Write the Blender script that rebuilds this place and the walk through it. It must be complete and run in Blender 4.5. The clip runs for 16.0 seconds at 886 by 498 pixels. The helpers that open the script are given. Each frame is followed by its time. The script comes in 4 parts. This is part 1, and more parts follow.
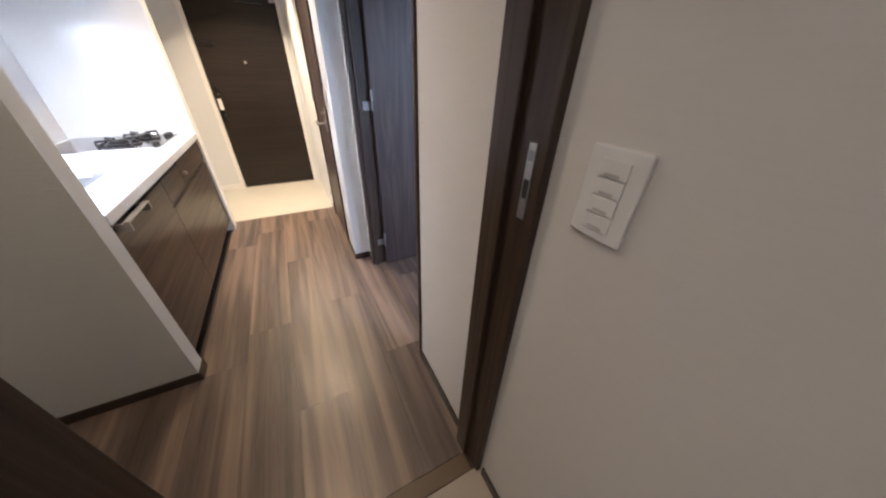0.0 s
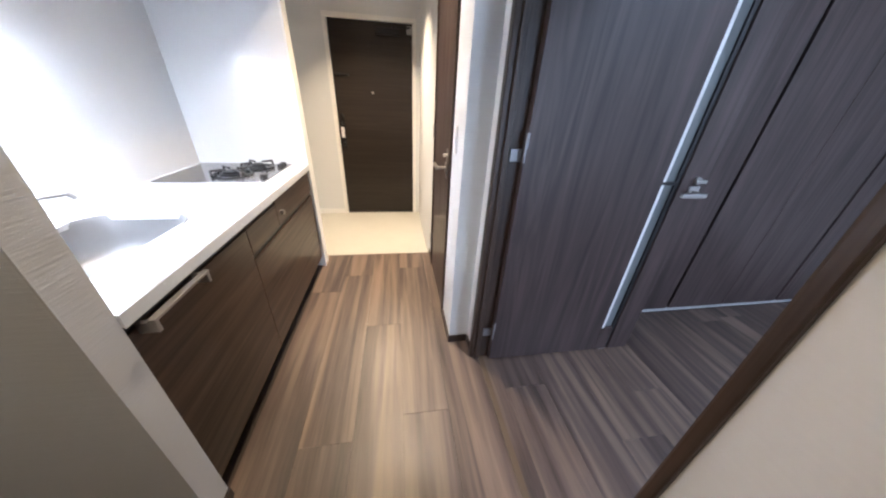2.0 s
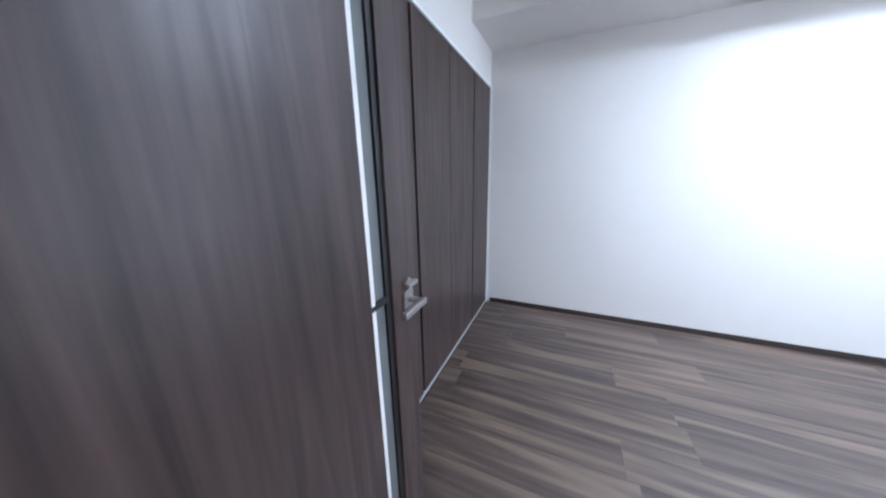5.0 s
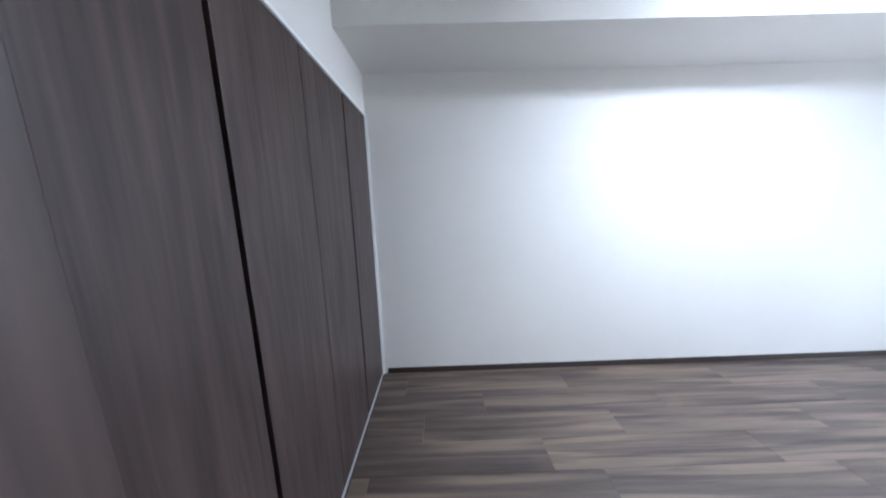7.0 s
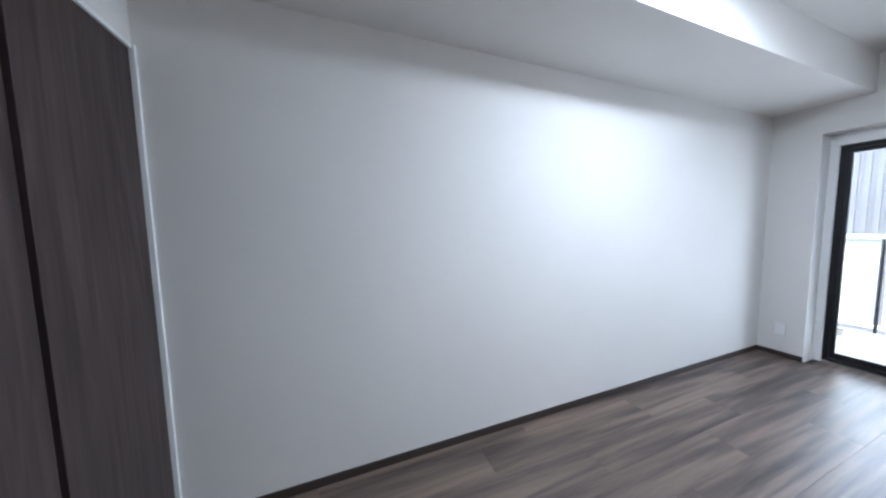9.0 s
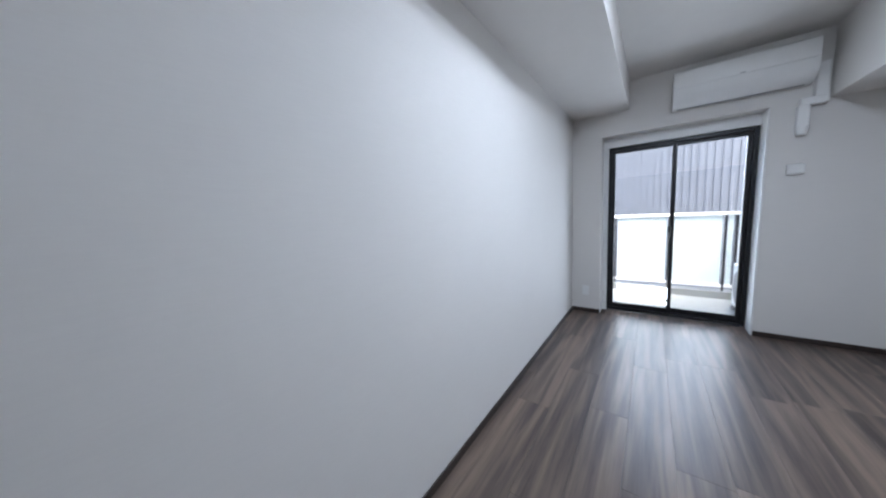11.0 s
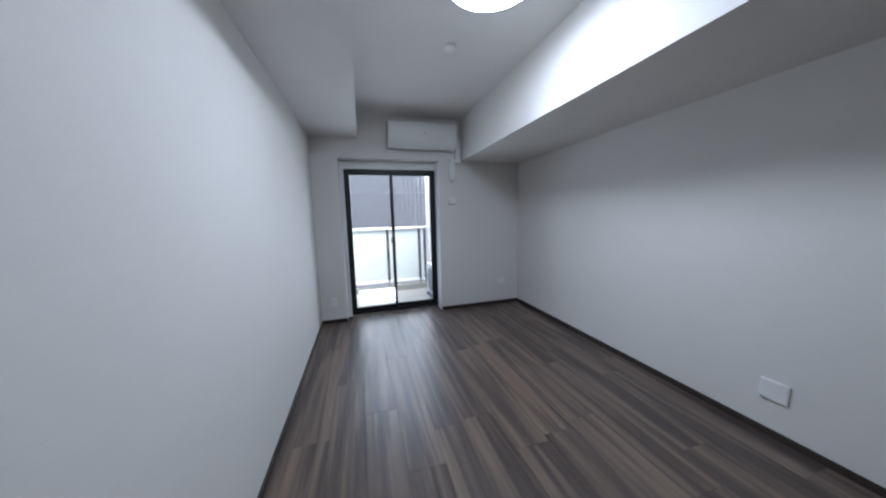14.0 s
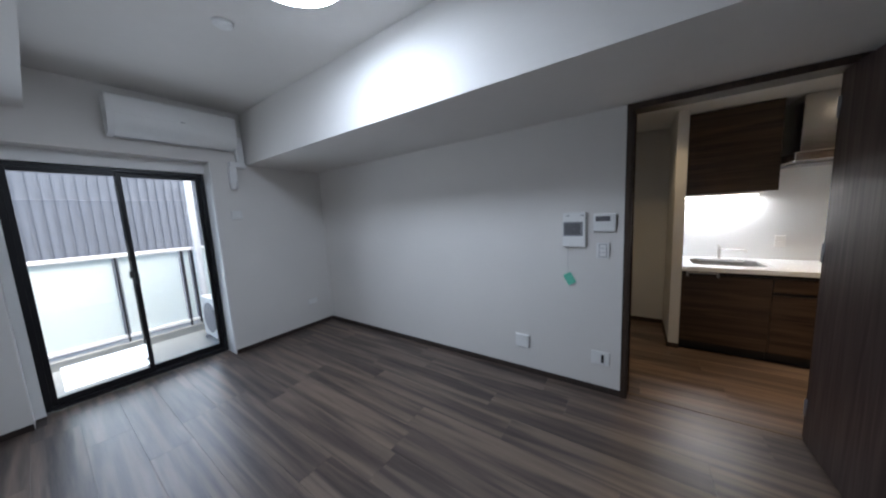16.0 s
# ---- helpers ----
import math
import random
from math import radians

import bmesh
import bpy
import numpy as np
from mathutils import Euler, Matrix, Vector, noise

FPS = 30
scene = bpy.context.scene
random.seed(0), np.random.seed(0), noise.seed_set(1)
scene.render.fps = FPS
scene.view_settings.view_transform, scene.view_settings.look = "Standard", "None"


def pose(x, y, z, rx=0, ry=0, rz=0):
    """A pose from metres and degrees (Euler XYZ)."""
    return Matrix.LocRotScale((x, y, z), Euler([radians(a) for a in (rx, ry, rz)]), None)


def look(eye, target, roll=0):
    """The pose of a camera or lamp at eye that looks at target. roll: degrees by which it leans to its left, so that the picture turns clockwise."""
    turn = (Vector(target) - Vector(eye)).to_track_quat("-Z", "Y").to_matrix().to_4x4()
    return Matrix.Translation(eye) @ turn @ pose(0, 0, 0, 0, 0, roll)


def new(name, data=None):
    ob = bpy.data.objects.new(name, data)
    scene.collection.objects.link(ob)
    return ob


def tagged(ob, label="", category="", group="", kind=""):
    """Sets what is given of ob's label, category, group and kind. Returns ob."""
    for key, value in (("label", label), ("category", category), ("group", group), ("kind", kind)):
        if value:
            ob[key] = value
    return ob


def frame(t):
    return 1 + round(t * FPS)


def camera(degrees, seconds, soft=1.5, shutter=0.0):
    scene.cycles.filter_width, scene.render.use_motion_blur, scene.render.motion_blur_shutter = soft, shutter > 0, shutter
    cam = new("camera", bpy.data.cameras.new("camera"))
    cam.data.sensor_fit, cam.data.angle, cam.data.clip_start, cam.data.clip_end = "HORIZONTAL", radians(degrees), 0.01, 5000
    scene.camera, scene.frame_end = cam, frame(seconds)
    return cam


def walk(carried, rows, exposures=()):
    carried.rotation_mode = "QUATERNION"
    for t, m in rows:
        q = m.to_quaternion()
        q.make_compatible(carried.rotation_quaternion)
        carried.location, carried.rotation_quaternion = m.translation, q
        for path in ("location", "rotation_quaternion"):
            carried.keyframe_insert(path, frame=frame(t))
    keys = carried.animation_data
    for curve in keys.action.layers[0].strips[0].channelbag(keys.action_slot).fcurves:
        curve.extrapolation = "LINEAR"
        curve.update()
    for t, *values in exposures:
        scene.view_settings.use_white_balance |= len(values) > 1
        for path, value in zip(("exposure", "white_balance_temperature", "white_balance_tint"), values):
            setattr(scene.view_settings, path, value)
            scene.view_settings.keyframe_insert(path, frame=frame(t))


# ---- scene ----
EXPOSURES = [(0.0, 3.72, 5650, 16.5), (1.0, 3.82, 5450, 16), (2.0, 3.70, 5600, 15), (3.3, 3.6, 5650, 16), (4.1, 3.86, 6000, 17), (5.0, 4.0, 6100, 15), (7.3, 3.7, 6300, 12.5), (8.2, 3.48, 6300, 12), (10.3, 2.93, 6450, 13.5), (12.0, 2.6, 6400, 14), (16.0, 2.25, 6450, 13)]
cam = camera(115.3, 16.0, soft=2.2)
PATH = [
    (0, (-0.366, -1.787, 1.271), (0.43, -0.299, 0.197), 2.0),
    (0.5, (-0.391, -1.59, 1.274), (0.282, 0.021, 0.299), 3.6),
    (1, (-0.393, -1.415, 1.281), (0.205, 0.27, 0.384), 3.6),
    (1.5, (-0.392, -1.234, 1.278), (-0.026, 0.499, 0.348), 1.9),
    (2, (-0.379, -1.055, 1.265), (-0.075, 0.681, 0.319), 3.0),
    (2.5, (-0.34, -0.892, 1.252), (0.112, 0.814, 0.312), 2.9),
    (3, (-0.264, -0.758, 1.245), (0.648, 0.788, 0.363), 1.4),
    (3.5, (-0.152, -0.654, 1.25), (1.15, 0.604, 0.403), 1.6),
    (4, (-0.02, -0.572, 1.265), (1.472, 0.57, 0.581), -1.3),
    (4.5, (0.11, -0.501, 1.286), (1.724, 0.504, 0.667), -4.3),
    (5, (0.219, -0.447, 1.308), (1.991, 0.328, 0.8), -1.0),
    (5.2, (0.256, -0.437, 1.319), (2.088, 0.24, 0.889), -0.7),
    (7.5, (0.912, -0.254, 1.437), (2.873, -0.436, 1.087), -1.2),
    (7.9, (1.028, -0.288, 1.415), (2.976, -0.614, 1.1), -0.5),
    (8.2, (1.115, -0.324, 1.386), (3.052, -0.752, 1.128), -0.4),
    (10.3, (1.981, -0.672, 1.312), (3.516, -1.938, 1.11), -1.3),
    (10.5, (2.038, -0.681, 1.305), (3.48, -2.05, 1.087), -1.1),
    (11, (2.155, -0.699, 1.293), (3.34, -2.292, 1.055), -2.9),
    (11.5, (2.242, -0.709, 1.29), (3.189, -2.456, 1.063), -1.9),
    (12, (2.303, -0.715, 1.294), (3.063, -2.546, 1.03), -4.0),
    (12.5, (2.343, -0.718, 1.304), (2.863, -2.632, 1.047), -3.4),
    (13, (2.367, -0.722, 1.318), (2.509, -2.702, 1.072), -1.6),
    (13.5, (2.38, -0.728, 1.336), (2.155, -2.7, 1.091), -1.9),
    (14, (2.388, -0.739, 1.355), (1.841, -2.647, 1.114), -1.5),
    (14.5, (2.395, -0.756, 1.374), (1.557, -2.562, 1.18), -2.5),
    (15, (2.406, -0.783, 1.393), (1.317, -2.449, 1.195), -3.2),
    (15.5, (2.426, -0.822, 1.409), (1.048, -2.251, 1.164), -2.5),
    (16, (2.461, -0.874, 1.421), (0.826, -2.002, 1.181), -2.9),
]
walk(cam, [(t, look(eye, target, roll)) for t, eye, target, roll in PATH], EXPOSURES)

# ---- world and lights ----
world = bpy.data.worlds.new("world")
scene.world = world
world.use_nodes = True
wn = world.node_tree.nodes
sky = wn.new("ShaderNodeTexSky")
sky.sky_type, sky.sun_disc = "NISHITA", False
sky.sun_elevation, sky.sun_rotation = radians(60), radians(330)
wn["Background"].inputs[1].default_value = 0.15
world.node_tree.links.new(sky.outputs[0], wn["Background"].inputs[0])


def lamp(name, kind, m, power, colour, angle=0.0, shape="DISK", size=0.2, size_y=0.2, spread=math.pi):
    data = bpy.data.lights.new(name, kind)
    data.energy, data.color = power, colour
    if kind == "SUN":
        data.angle = angle
    else:
        data.shape, data.size, data.spread = shape, size, spread
        if shape == "RECTANGLE":
            data.size_y = size_y
    ob = new(name, data)
    ob.matrix_world = m
    return ob


lamp("sun", "SUN", look((-8, 14, 30), (0, 0, 0)), 4.8, (1.0, 0.95, 0.88), angle=radians(60))
# daylight in the opening of the balcony window
lamp("window_daylight", "AREA", look((1.97, -4.685, 1.03), (1.97, -2.0, 0.9)), 2.5, (0.71, 0.85, 1.0), shape="RECTANGLE", size=1.0, size_y=1.8, spread=radians(140))
# small warm downlights of the hall
for hx, hy, power in ((-0.70, -0.75, 0.42), (-0.50, 0.65, 1.35), (-0.60, 1.80, 2.5)):
    lamp("hall_downlight_light", "AREA", pose(hx, hy, 2.235), power, (1.0, 0.725, 0.41), shape="DISK", size=0.12, spread=radians(105))
lamp("kitchen_lamp_light", "AREA", pose(-1.56, -0.18, 1.452), 0.60, (0.90, 0.95, 1.0), shape="RECTANGLE", size=0.08, size_y=0.55)
# unseen fill lamp, added to brighten the washroom wall and the hall wall beside it
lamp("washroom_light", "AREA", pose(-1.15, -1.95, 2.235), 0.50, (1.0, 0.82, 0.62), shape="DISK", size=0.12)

# ---- materials ----


class Mat:
    """A node material with a Principled shader and a few shorthands."""

    def __init__(self, name, base, rough=0.5, metal=0.0, spec=0.5):
        self.m = bpy.data.materials.new(name)
        self.m.use_nodes = True
        self.t = self.m.node_tree
        self.b = self.t.nodes["Principled BSDF"]
        self.b.inputs["Base Color"].default_value = (*base, 1)
        self.b.inputs["Roughness"].default_value = rough
        self.b.inputs["Metallic"].default_value = metal
        self.b.inputs["Specular IOR Level"].default_value = spec

    def node(self, kind, **values):
        n = self.t.nodes.new("ShaderNode" + kind)
        for key, value in values.items():
            n.inputs[key].default_value = value
        return n

    def link(self, a, b):
        self.t.links.new(a, b)

    def coords(self, scale, shift=False):
        tc = self.node("TexCoord")
        mp = self.node("Mapping", Scale=scale)
        if shift:
            info, mul = self.node("ObjectInfo"), self.node("VectorMath")
            mul.operation = "MULTIPLY"
            self.link(info.outputs["Random"], mul.inputs[0])
            mul.inputs[1].default_value = (31.0, 17.0, 23.0)
            add = self.node("VectorMath")
            self.link(tc.outputs["Object"], add.inputs[0])
            self.link(mul.outputs[0], add.inputs[1])
            self.link(add.outputs[0], mp.inputs[0])
        else:
            self.link(tc.outputs["Object"], mp.inputs[0])
        return mp.outputs[0]

    def noise(self, coords, scale, detail=4.0, rough=0.55, distort=0.0):
        n = self.node("TexNoise", Scale=scale, Detail=detail, Roughness=rough, Distortion=distort)
        self.link(coords, n.inputs["Vector"])
        return n.outputs[0]

    def ramp(self, fac, *stops):
        n = self.node("ValToRGB")
        e = n.color_ramp.elements
        while len(e) < len(stops):
            e.new(0.5)
        for el, (p, c) in zip(e, stops):
            el.position, el.color = p, (*c, 1) if len(c) == 3 else c
        self.link(fac, n.inputs[0])
        return n.outputs[0]

    def mix(self, fac, a, b, mode="MIX"):
        n = self.node("Mix")
        n.data_type, n.blend_type = "RGBA", mode
        for value, sock in ((fac, n.inputs[0]), (a, n.inputs[6]), (b, n.inputs[7])):
            if hasattr(value, "is_linked"):
                self.link(value, sock)
            elif isinstance(value, tuple):
                sock.default_value = (*value, 1)
            else:
                sock.default_value = value
        return n.outputs[2]

    def bump(self, height, strength, distance=0.002):
        n = self.node("Bump", Strength=strength, Distance=distance)
        self.link(height, n.inputs["Height"])
        self.link(n.outputs[0], self.b.inputs["Normal"])


def plain(name, base, rough=0.5, metal=0.0, wear=0.06, grain=60.0, bump=0.0):
    k = Mat(name, base, rough, metal)
    c = k.coords((1, 1, 1))
    n1, n2 = k.noise(c, 2.3, 3), k.noise(c, grain, 3)
    lo = tuple(v * (1 - wear) for v in base)
    hi = tuple(min(1, v * (1 + wear)) for v in base)
    col = k.mix(0.35, k.ramp(n1, (0.35, lo), (0.65, hi)), k.ramp(n2, (0.3, lo), (0.7, hi)))
    k.link(col, k.b.inputs["Base Color"])
    r = k.ramp(n2, (0.3, (rough * 0.88,) * 3), (0.7, (min(1, rough * 1.12),) * 3))
    k.link(r, k.b.inputs["Roughness"])
    if bump:
        k.bump(n2, bump)
    return k.m


def wood(name, dark, mid, light, axis, rough=0.4, shift=True, fine=1.0, tint=0.0, spec=0.4, pores=0.32, detail=4.0, swirl=1.5):
    """Grain that runs along one axis: broad streaks, fine pores and a slow drift."""
    k = Mat(name, mid, rough, spec=spec)
    long, wide = 0.75, 9.0 * fine
    s = [wide, wide, wide]
    s[axis] = long
    c = k.coords(tuple(s), shift)
    s2 = [v * (5.5 if n != axis else 3.0) for n, v in enumerate(s)]
    c2 = k.coords(tuple(s2), shift)
    broad = k.noise(c, 1.0, detail, 0.55, swirl)
    fibre = k.noise(c2, 1.0, 4, 0.6)
    col = k.ramp(broad, (0.32, dark), (0.50, mid), (0.68, light))
    col = k.mix(pores, col, k.ramp(fibre, (0.34, tuple(v * 0.62 for v in dark)), (0.60, light)))
    if tint:
        info = k.node("ObjectInfo")
        v = k.ramp(info.outputs["Random"], (0.0, (1 - tint,) * 3), (1.0, (1 + tint * 0.6,) * 3))
        col = k.mix(1.0, col, v, "MULTIPLY")
    k.link(col, k.b.inputs["Base Color"])
    k.link(k.ramp(fibre, (0.3, (rough * 1.15,) * 3), (0.7, (rough * 0.85,) * 3)), k.b.inputs["Roughness"])
    k.bump(fibre, 0.12, 0.001)
    return k.m


def plank(name, dark, mid, light):
    """Printed walnut boards: wide soft bands along y, flame figure, fine pores, and boards that differ a little."""
    k = Mat(name, mid, 0.42, spec=0.65)
    bands = k.noise(k.coords((12.0, 0.62, 12.0), True), 1.0, 1.5, 0.5, 0.9)
    streaks = k.noise(k.coords((27, 1.9, 27), True), 1.0, 2.5, 0.55, 0.5)
    pores = k.noise(k.coords((130, 6, 130), True), 1.0, 3, 0.6)
    flame = k.node("TexWave", Scale=1.0, Distortion=7.0, Detail=1.5)
    flame.inputs["Detail Scale"].default_value = 0.7
    k.link(k.coords((5.0, 0.75, 5.0), True), flame.inputs["Vector"])
    col = k.ramp(bands, (0.34, dark), (0.48, mid), (0.64, light))
    figure = k.ramp(flame.outputs["Fac"], (0.15, tuple(v * 0.6 for v in mid)), (0.75, tuple(v * 1.5 for v in mid)))
    col = k.mix(0.30, col, figure)
    col = k.mix(0.13, col, k.ramp(streaks, (0.34, dark), (0.52, mid), (0.68, light)))
    col = k.mix(0.10, col, k.ramp(pores, (0.36, tuple(v * 0.5 for v in dark)), (0.56, light)))
    info = k.node("ObjectInfo")
    col = k.mix(1.0, col, k.ramp(info.outputs["Random"], (0.0, (0.92, 0.92, 0.94)), (0.5, (0.99, 0.985, 0.975)), (1.0, (1.06, 1.045, 1.02))), "MULTIPLY")
    k.link(col, k.b.inputs["Base Color"])
    k.link(k.ramp(streaks, (0.3, (0.43,) * 3), (0.7, (0.34,) * 3)), k.b.inputs["Roughness"])
    k.bump(pores, 0.10, 0.001)
    return k.m


def wallpaper(name, base, relief=0.22):
    """Off-white vinyl wallpaper with a fine woven relief."""
    k = Mat(name, base, 0.75, spec=0.3)
    c = k.coords((1, 1, 1))
    weave = k.noise(k.coords((11, 11, 170)), 1.0, 3, 0.6)
    slow = k.noise(c, 1.3, 3)
    lo, hi = tuple(v * 0.965 for v in base), tuple(min(1, v * 1.02) for v in base)
    col = k.mix(0.4, k.ramp(slow, (0.3, lo), (0.7, hi)), k.ramp(weave, (0.3, lo), (0.7, hi)))
    k.link(col, k.b.inputs["Base Color"])
    k.bump(weave, relief, 0.0015)
    return k.m


def glow(name, colour, strength):
    k = Mat(name, colour, 0.5)
    k.b.inputs["Emission Color"].default_value = (*colour, 1)
    k.b.inputs["Emission Strength"].default_value = strength
    return k.m


def glassy(name, tint, rough=0.0):
    k = Mat(name, tint, rough)
    k.b.inputs["Transmission Weight"].default_value = 1.0
    k.b.inputs["IOR"].default_value = 1.45
    return k.m


def milky(name, tint):
    """A milky pane: half of the light scatters back, half passes through."""
    k = Mat(name, tint, 0.3)
    tr, mix = k.node("BsdfTranslucent", Color=(*tint, 1)), k.node("MixShader", Fac=0.5)
    k.link(k.b.outputs[0], mix.inputs[1])
    k.link(tr.outputs[0], mix.inputs[2])
    k.link(mix.outputs[0], k.t.nodes["Material Output"].inputs["Surface"])
    return k.m


PAPER = wallpaper("white_wallpaper", (0.69, 0.668, 0.642))
PAPER_HALL = wallpaper("cream_wallpaper", (0.655, 0.675, 0.69), 0.7)
CEILING = wallpaper("ceiling_paper", (0.69, 0.668, 0.642))
FLOOR_HALL = plank("oak_floor", (0.0175, 0.0126, 0.0128), (0.079, 0.0560, 0.0470), (0.232, 0.169, 0.128))
DOOR_WOOD = wood("dark_wood_veneer", (0.030, 0.0202, 0.0186), (0.049, 0.0333, 0.0308), (0.076, 0.0525, 0.0485), 2, 0.42, fine=1.15, pores=0.22, detail=2.5, swirl=2.2)
FRAME_WOOD = wood("dark_frame_wood", (0.024, 0.0142, 0.0098), (0.042, 0.0255, 0.0175), (0.066, 0.042, 0.030), 2, 0.42, fine=2.0)
CAB_WOOD = wood("walnut_veneer", (0.019, 0.0108, 0.0067), (0.042, 0.0250, 0.0157), (0.084, 0.053, 0.035), 1, 0.33, fine=1.5)
SHOE_WOOD = wood("brown_cabinet_veneer", (0.105, 0.062, 0.036), (0.165, 0.100, 0.062), (0.23, 0.15, 0.10), 2, 0.4, fine=1.5)
BASE_WOOD = plain("dark_skirting", (0.035, 0.024, 0.020), 0.5)
FRONT_DOOR = wood("black_brown_door_film", (0.010, 0.0075, 0.006), (0.017, 0.0125, 0.010), (0.027, 0.020, 0.016), 0, 0.36, fine=2.5)
ENTRY = plain("cream_entry_vinyl", (0.44, 0.435, 0.40), 0.35)
WHITE_GLOSS = plain("white_gloss_panel", (0.72, 0.735, 0.745), 0.16, wear=0.02)
WHITE_TOP = plain("white_worktop", (0.70, 0.73, 0.76), 0.25, wear=0.03)
WHITE_TRIM = plain("white_trim", (0.78, 0.78, 0.77), 0.45, wear=0.03)
PLASTIC = plain("white_plastic", (0.76, 0.76, 0.75), 0.38, wear=0.03)
STEEL = plain("brushed_steel", (0.55, 0.55, 0.55), 0.24, 1.0, wear=0.12, grain=200)
SINK_STEEL = plain("satin_sink_steel", (0.30, 0.30, 0.305), 0.5, 0.8, wear=0.05, grain=30)
TRIVET = plain("enamelled_trivet", (0.16, 0.16, 0.17), 0.2, 0.9)
HOB_TOP = plain("grey_hob_plate", (0.30, 0.30, 0.31), 0.22, 0.85, wear=0.06, grain=90)
CHROME = plain("satin_chrome", (0.46, 0.45, 0.44), 0.38, 1.0)
HINGE = plain("satin_hinge_plate", (0.30, 0.30, 0.31), 0.5, 0.8)
PALE_GREY = plain("pale_grey_plastic", (0.50, 0.50, 0.50), 0.4)
BLACK = plain("black_plastic", (0.012, 0.012, 0.013), 0.4)
BLACK_METAL = plain("black_aluminium", (0.012, 0.012, 0.014), 0.38, 0.3)
GREY = plain("grey_plastic", (0.22, 0.22, 0.24), 0.4)
SCREEN = plain("dark_screen", (0.13, 0.13, 0.14), 0.25)
BROWN_STRIP = plain("brown_threshold_strip", (0.105, 0.074, 0.046), 0.45)
WASH_FLOOR = plain("grey_vinyl", (0.36, 0.32, 0.28), 0.5, grain=25)
GREEN_TAG = plain("green_card", (0.17, 0.66, 0.50), 0.6)
GLASS = glassy("clear_glass", (0.96, 0.98, 0.98))
FROST = milky("frosted_glass", (0.25, 0.268, 0.268))
CONCRETE = plain("balcony_sheet", (0.25, 0.26, 0.255), 0.7, wear=0.1)
CLADDING = plain("grey_ribbed_cladding", (0.058, 0.065, 0.079), 0.5, wear=0.08, grain=12)
RAIL_GLASS = milky("milky_railing_panel", (0.90, 0.95, 0.92))
LAMP_COVER = glow("lit_lamp_cover", (0.705, 0.835, 1.0), 11.8)
WARM_GLOW = glow("lit_downlight", (1.0, 0.82, 0.6), 1.2)

# ---- builders ----


def box(bm, x0, x1, y0, y1, z0, z1, bevel=0.0, segments=2):
    """A box between two corners, its edges rounded."""
    made = bmesh.ops.create_cube(bm, size=1.0)["verts"]
    for v in made:
        v.co = ((x0 + x1) / 2 + v.co.x * (x1 - x0), (y0 + y1) / 2 + v.co.y * (y1 - y0), (z0 + z1) / 2 + v.co.z * (z1 - z0))
    if bevel:
        edges = list({e for v in made for e in v.link_edges})
        bmesh.ops.bevel(bm, geom=edges, offset=bevel, segments=segments, profile=0.5, affect="EDGES")
    return bm


def rod(bm, a, b, r, sides=14, r2=None):
    """A round bar from a to b."""
    a, b = Vector(a), Vector(b)
    m = Matrix.Translation((a + b) / 2) @ (b - a).to_track_quat("Z", "Y").to_matrix().to_4x4()
    bmesh.ops.create_cone(bm, cap_ends=True, segments=sides, radius1=r, radius2=r if r2 is None else r2, depth=(b - a).length, matrix=m)
    return bm


def lathe(bm, centre, profile, sides=32):
    """A turned shape about z from rows of radius and height."""
    rings = []
    for r, z in profile:
        rings.append([bm.verts.new((centre[0] + r * math.cos(2 * math.pi * i / sides), centre[1] + r * math.sin(2 * math.pi * i / sides), centre[2] + z)) for i in range(sides)])
    for lo, hi in zip(rings, rings[1:]):
        for i in range(sides):
            bm.faces.new((lo[i], lo[(i + 1) % sides], hi[(i + 1) % sides], hi[i]))
    bm.faces.new(rings[-1])
    bm.faces.new(list(reversed(rings[0])))
    return bm


def sweep(bm, points, r, sides=10):
    """A bent bar through points, with a ball joint's fullness at each bend."""
    for a, b in zip(points, points[1:]):
        rod(bm, a, b, r, sides)
    for p in points[1:-1]:
        bmesh.ops.create_icosphere(bm, subdivisions=2, radius=r, matrix=Matrix.Translation(p))
    return bm


def B(*args, **kw):
    return box(bmesh.new(), *args, **kw)


def base_of(ob):
    place = Vector((0, 0, 0))
    while ob is not None:
        place += ob.location
        ob = ob.parent
    return place


def part(name, bm, material, parent=None, label="", smooth=False):
    """Links a bmesh, given in world places, as one mesh object, under a parent where there is one."""
    if parent is not None:
        bmesh.ops.translate(bm, verts=bm.verts, vec=-base_of(parent))
    bmesh.ops.recalc_face_normals(bm, faces=bm.faces)
    data = bpy.data.meshes.new(name)
    bm.to_mesh(data)
    bm.free()
    data.materials.append(material)
    if smooth:
        data.polygons.foreach_set("use_smooth", [True] * len(data.polygons))
        data.set_sharp_from_angle(angle=radians(40))
    ob = new(name, data)
    if parent is not None:
        ob.parent = parent
    if label:
        ob["label"] = label
    return ob


def thing(name, place, label, category, group=""):
    ob = new(name)
    ob.location = place
    ob.empty_display_size = 0.1
    return tagged(ob, label, category, group)


def setting(name, bm, material, label, category):
    return tagged(part(name, bm, material), label, category, kind="structure")


def boxes(*rows, bevel=0.0):
    bm = bmesh.new()
    for row in rows:
        box(bm, *row, bevel=bevel)
    return bm

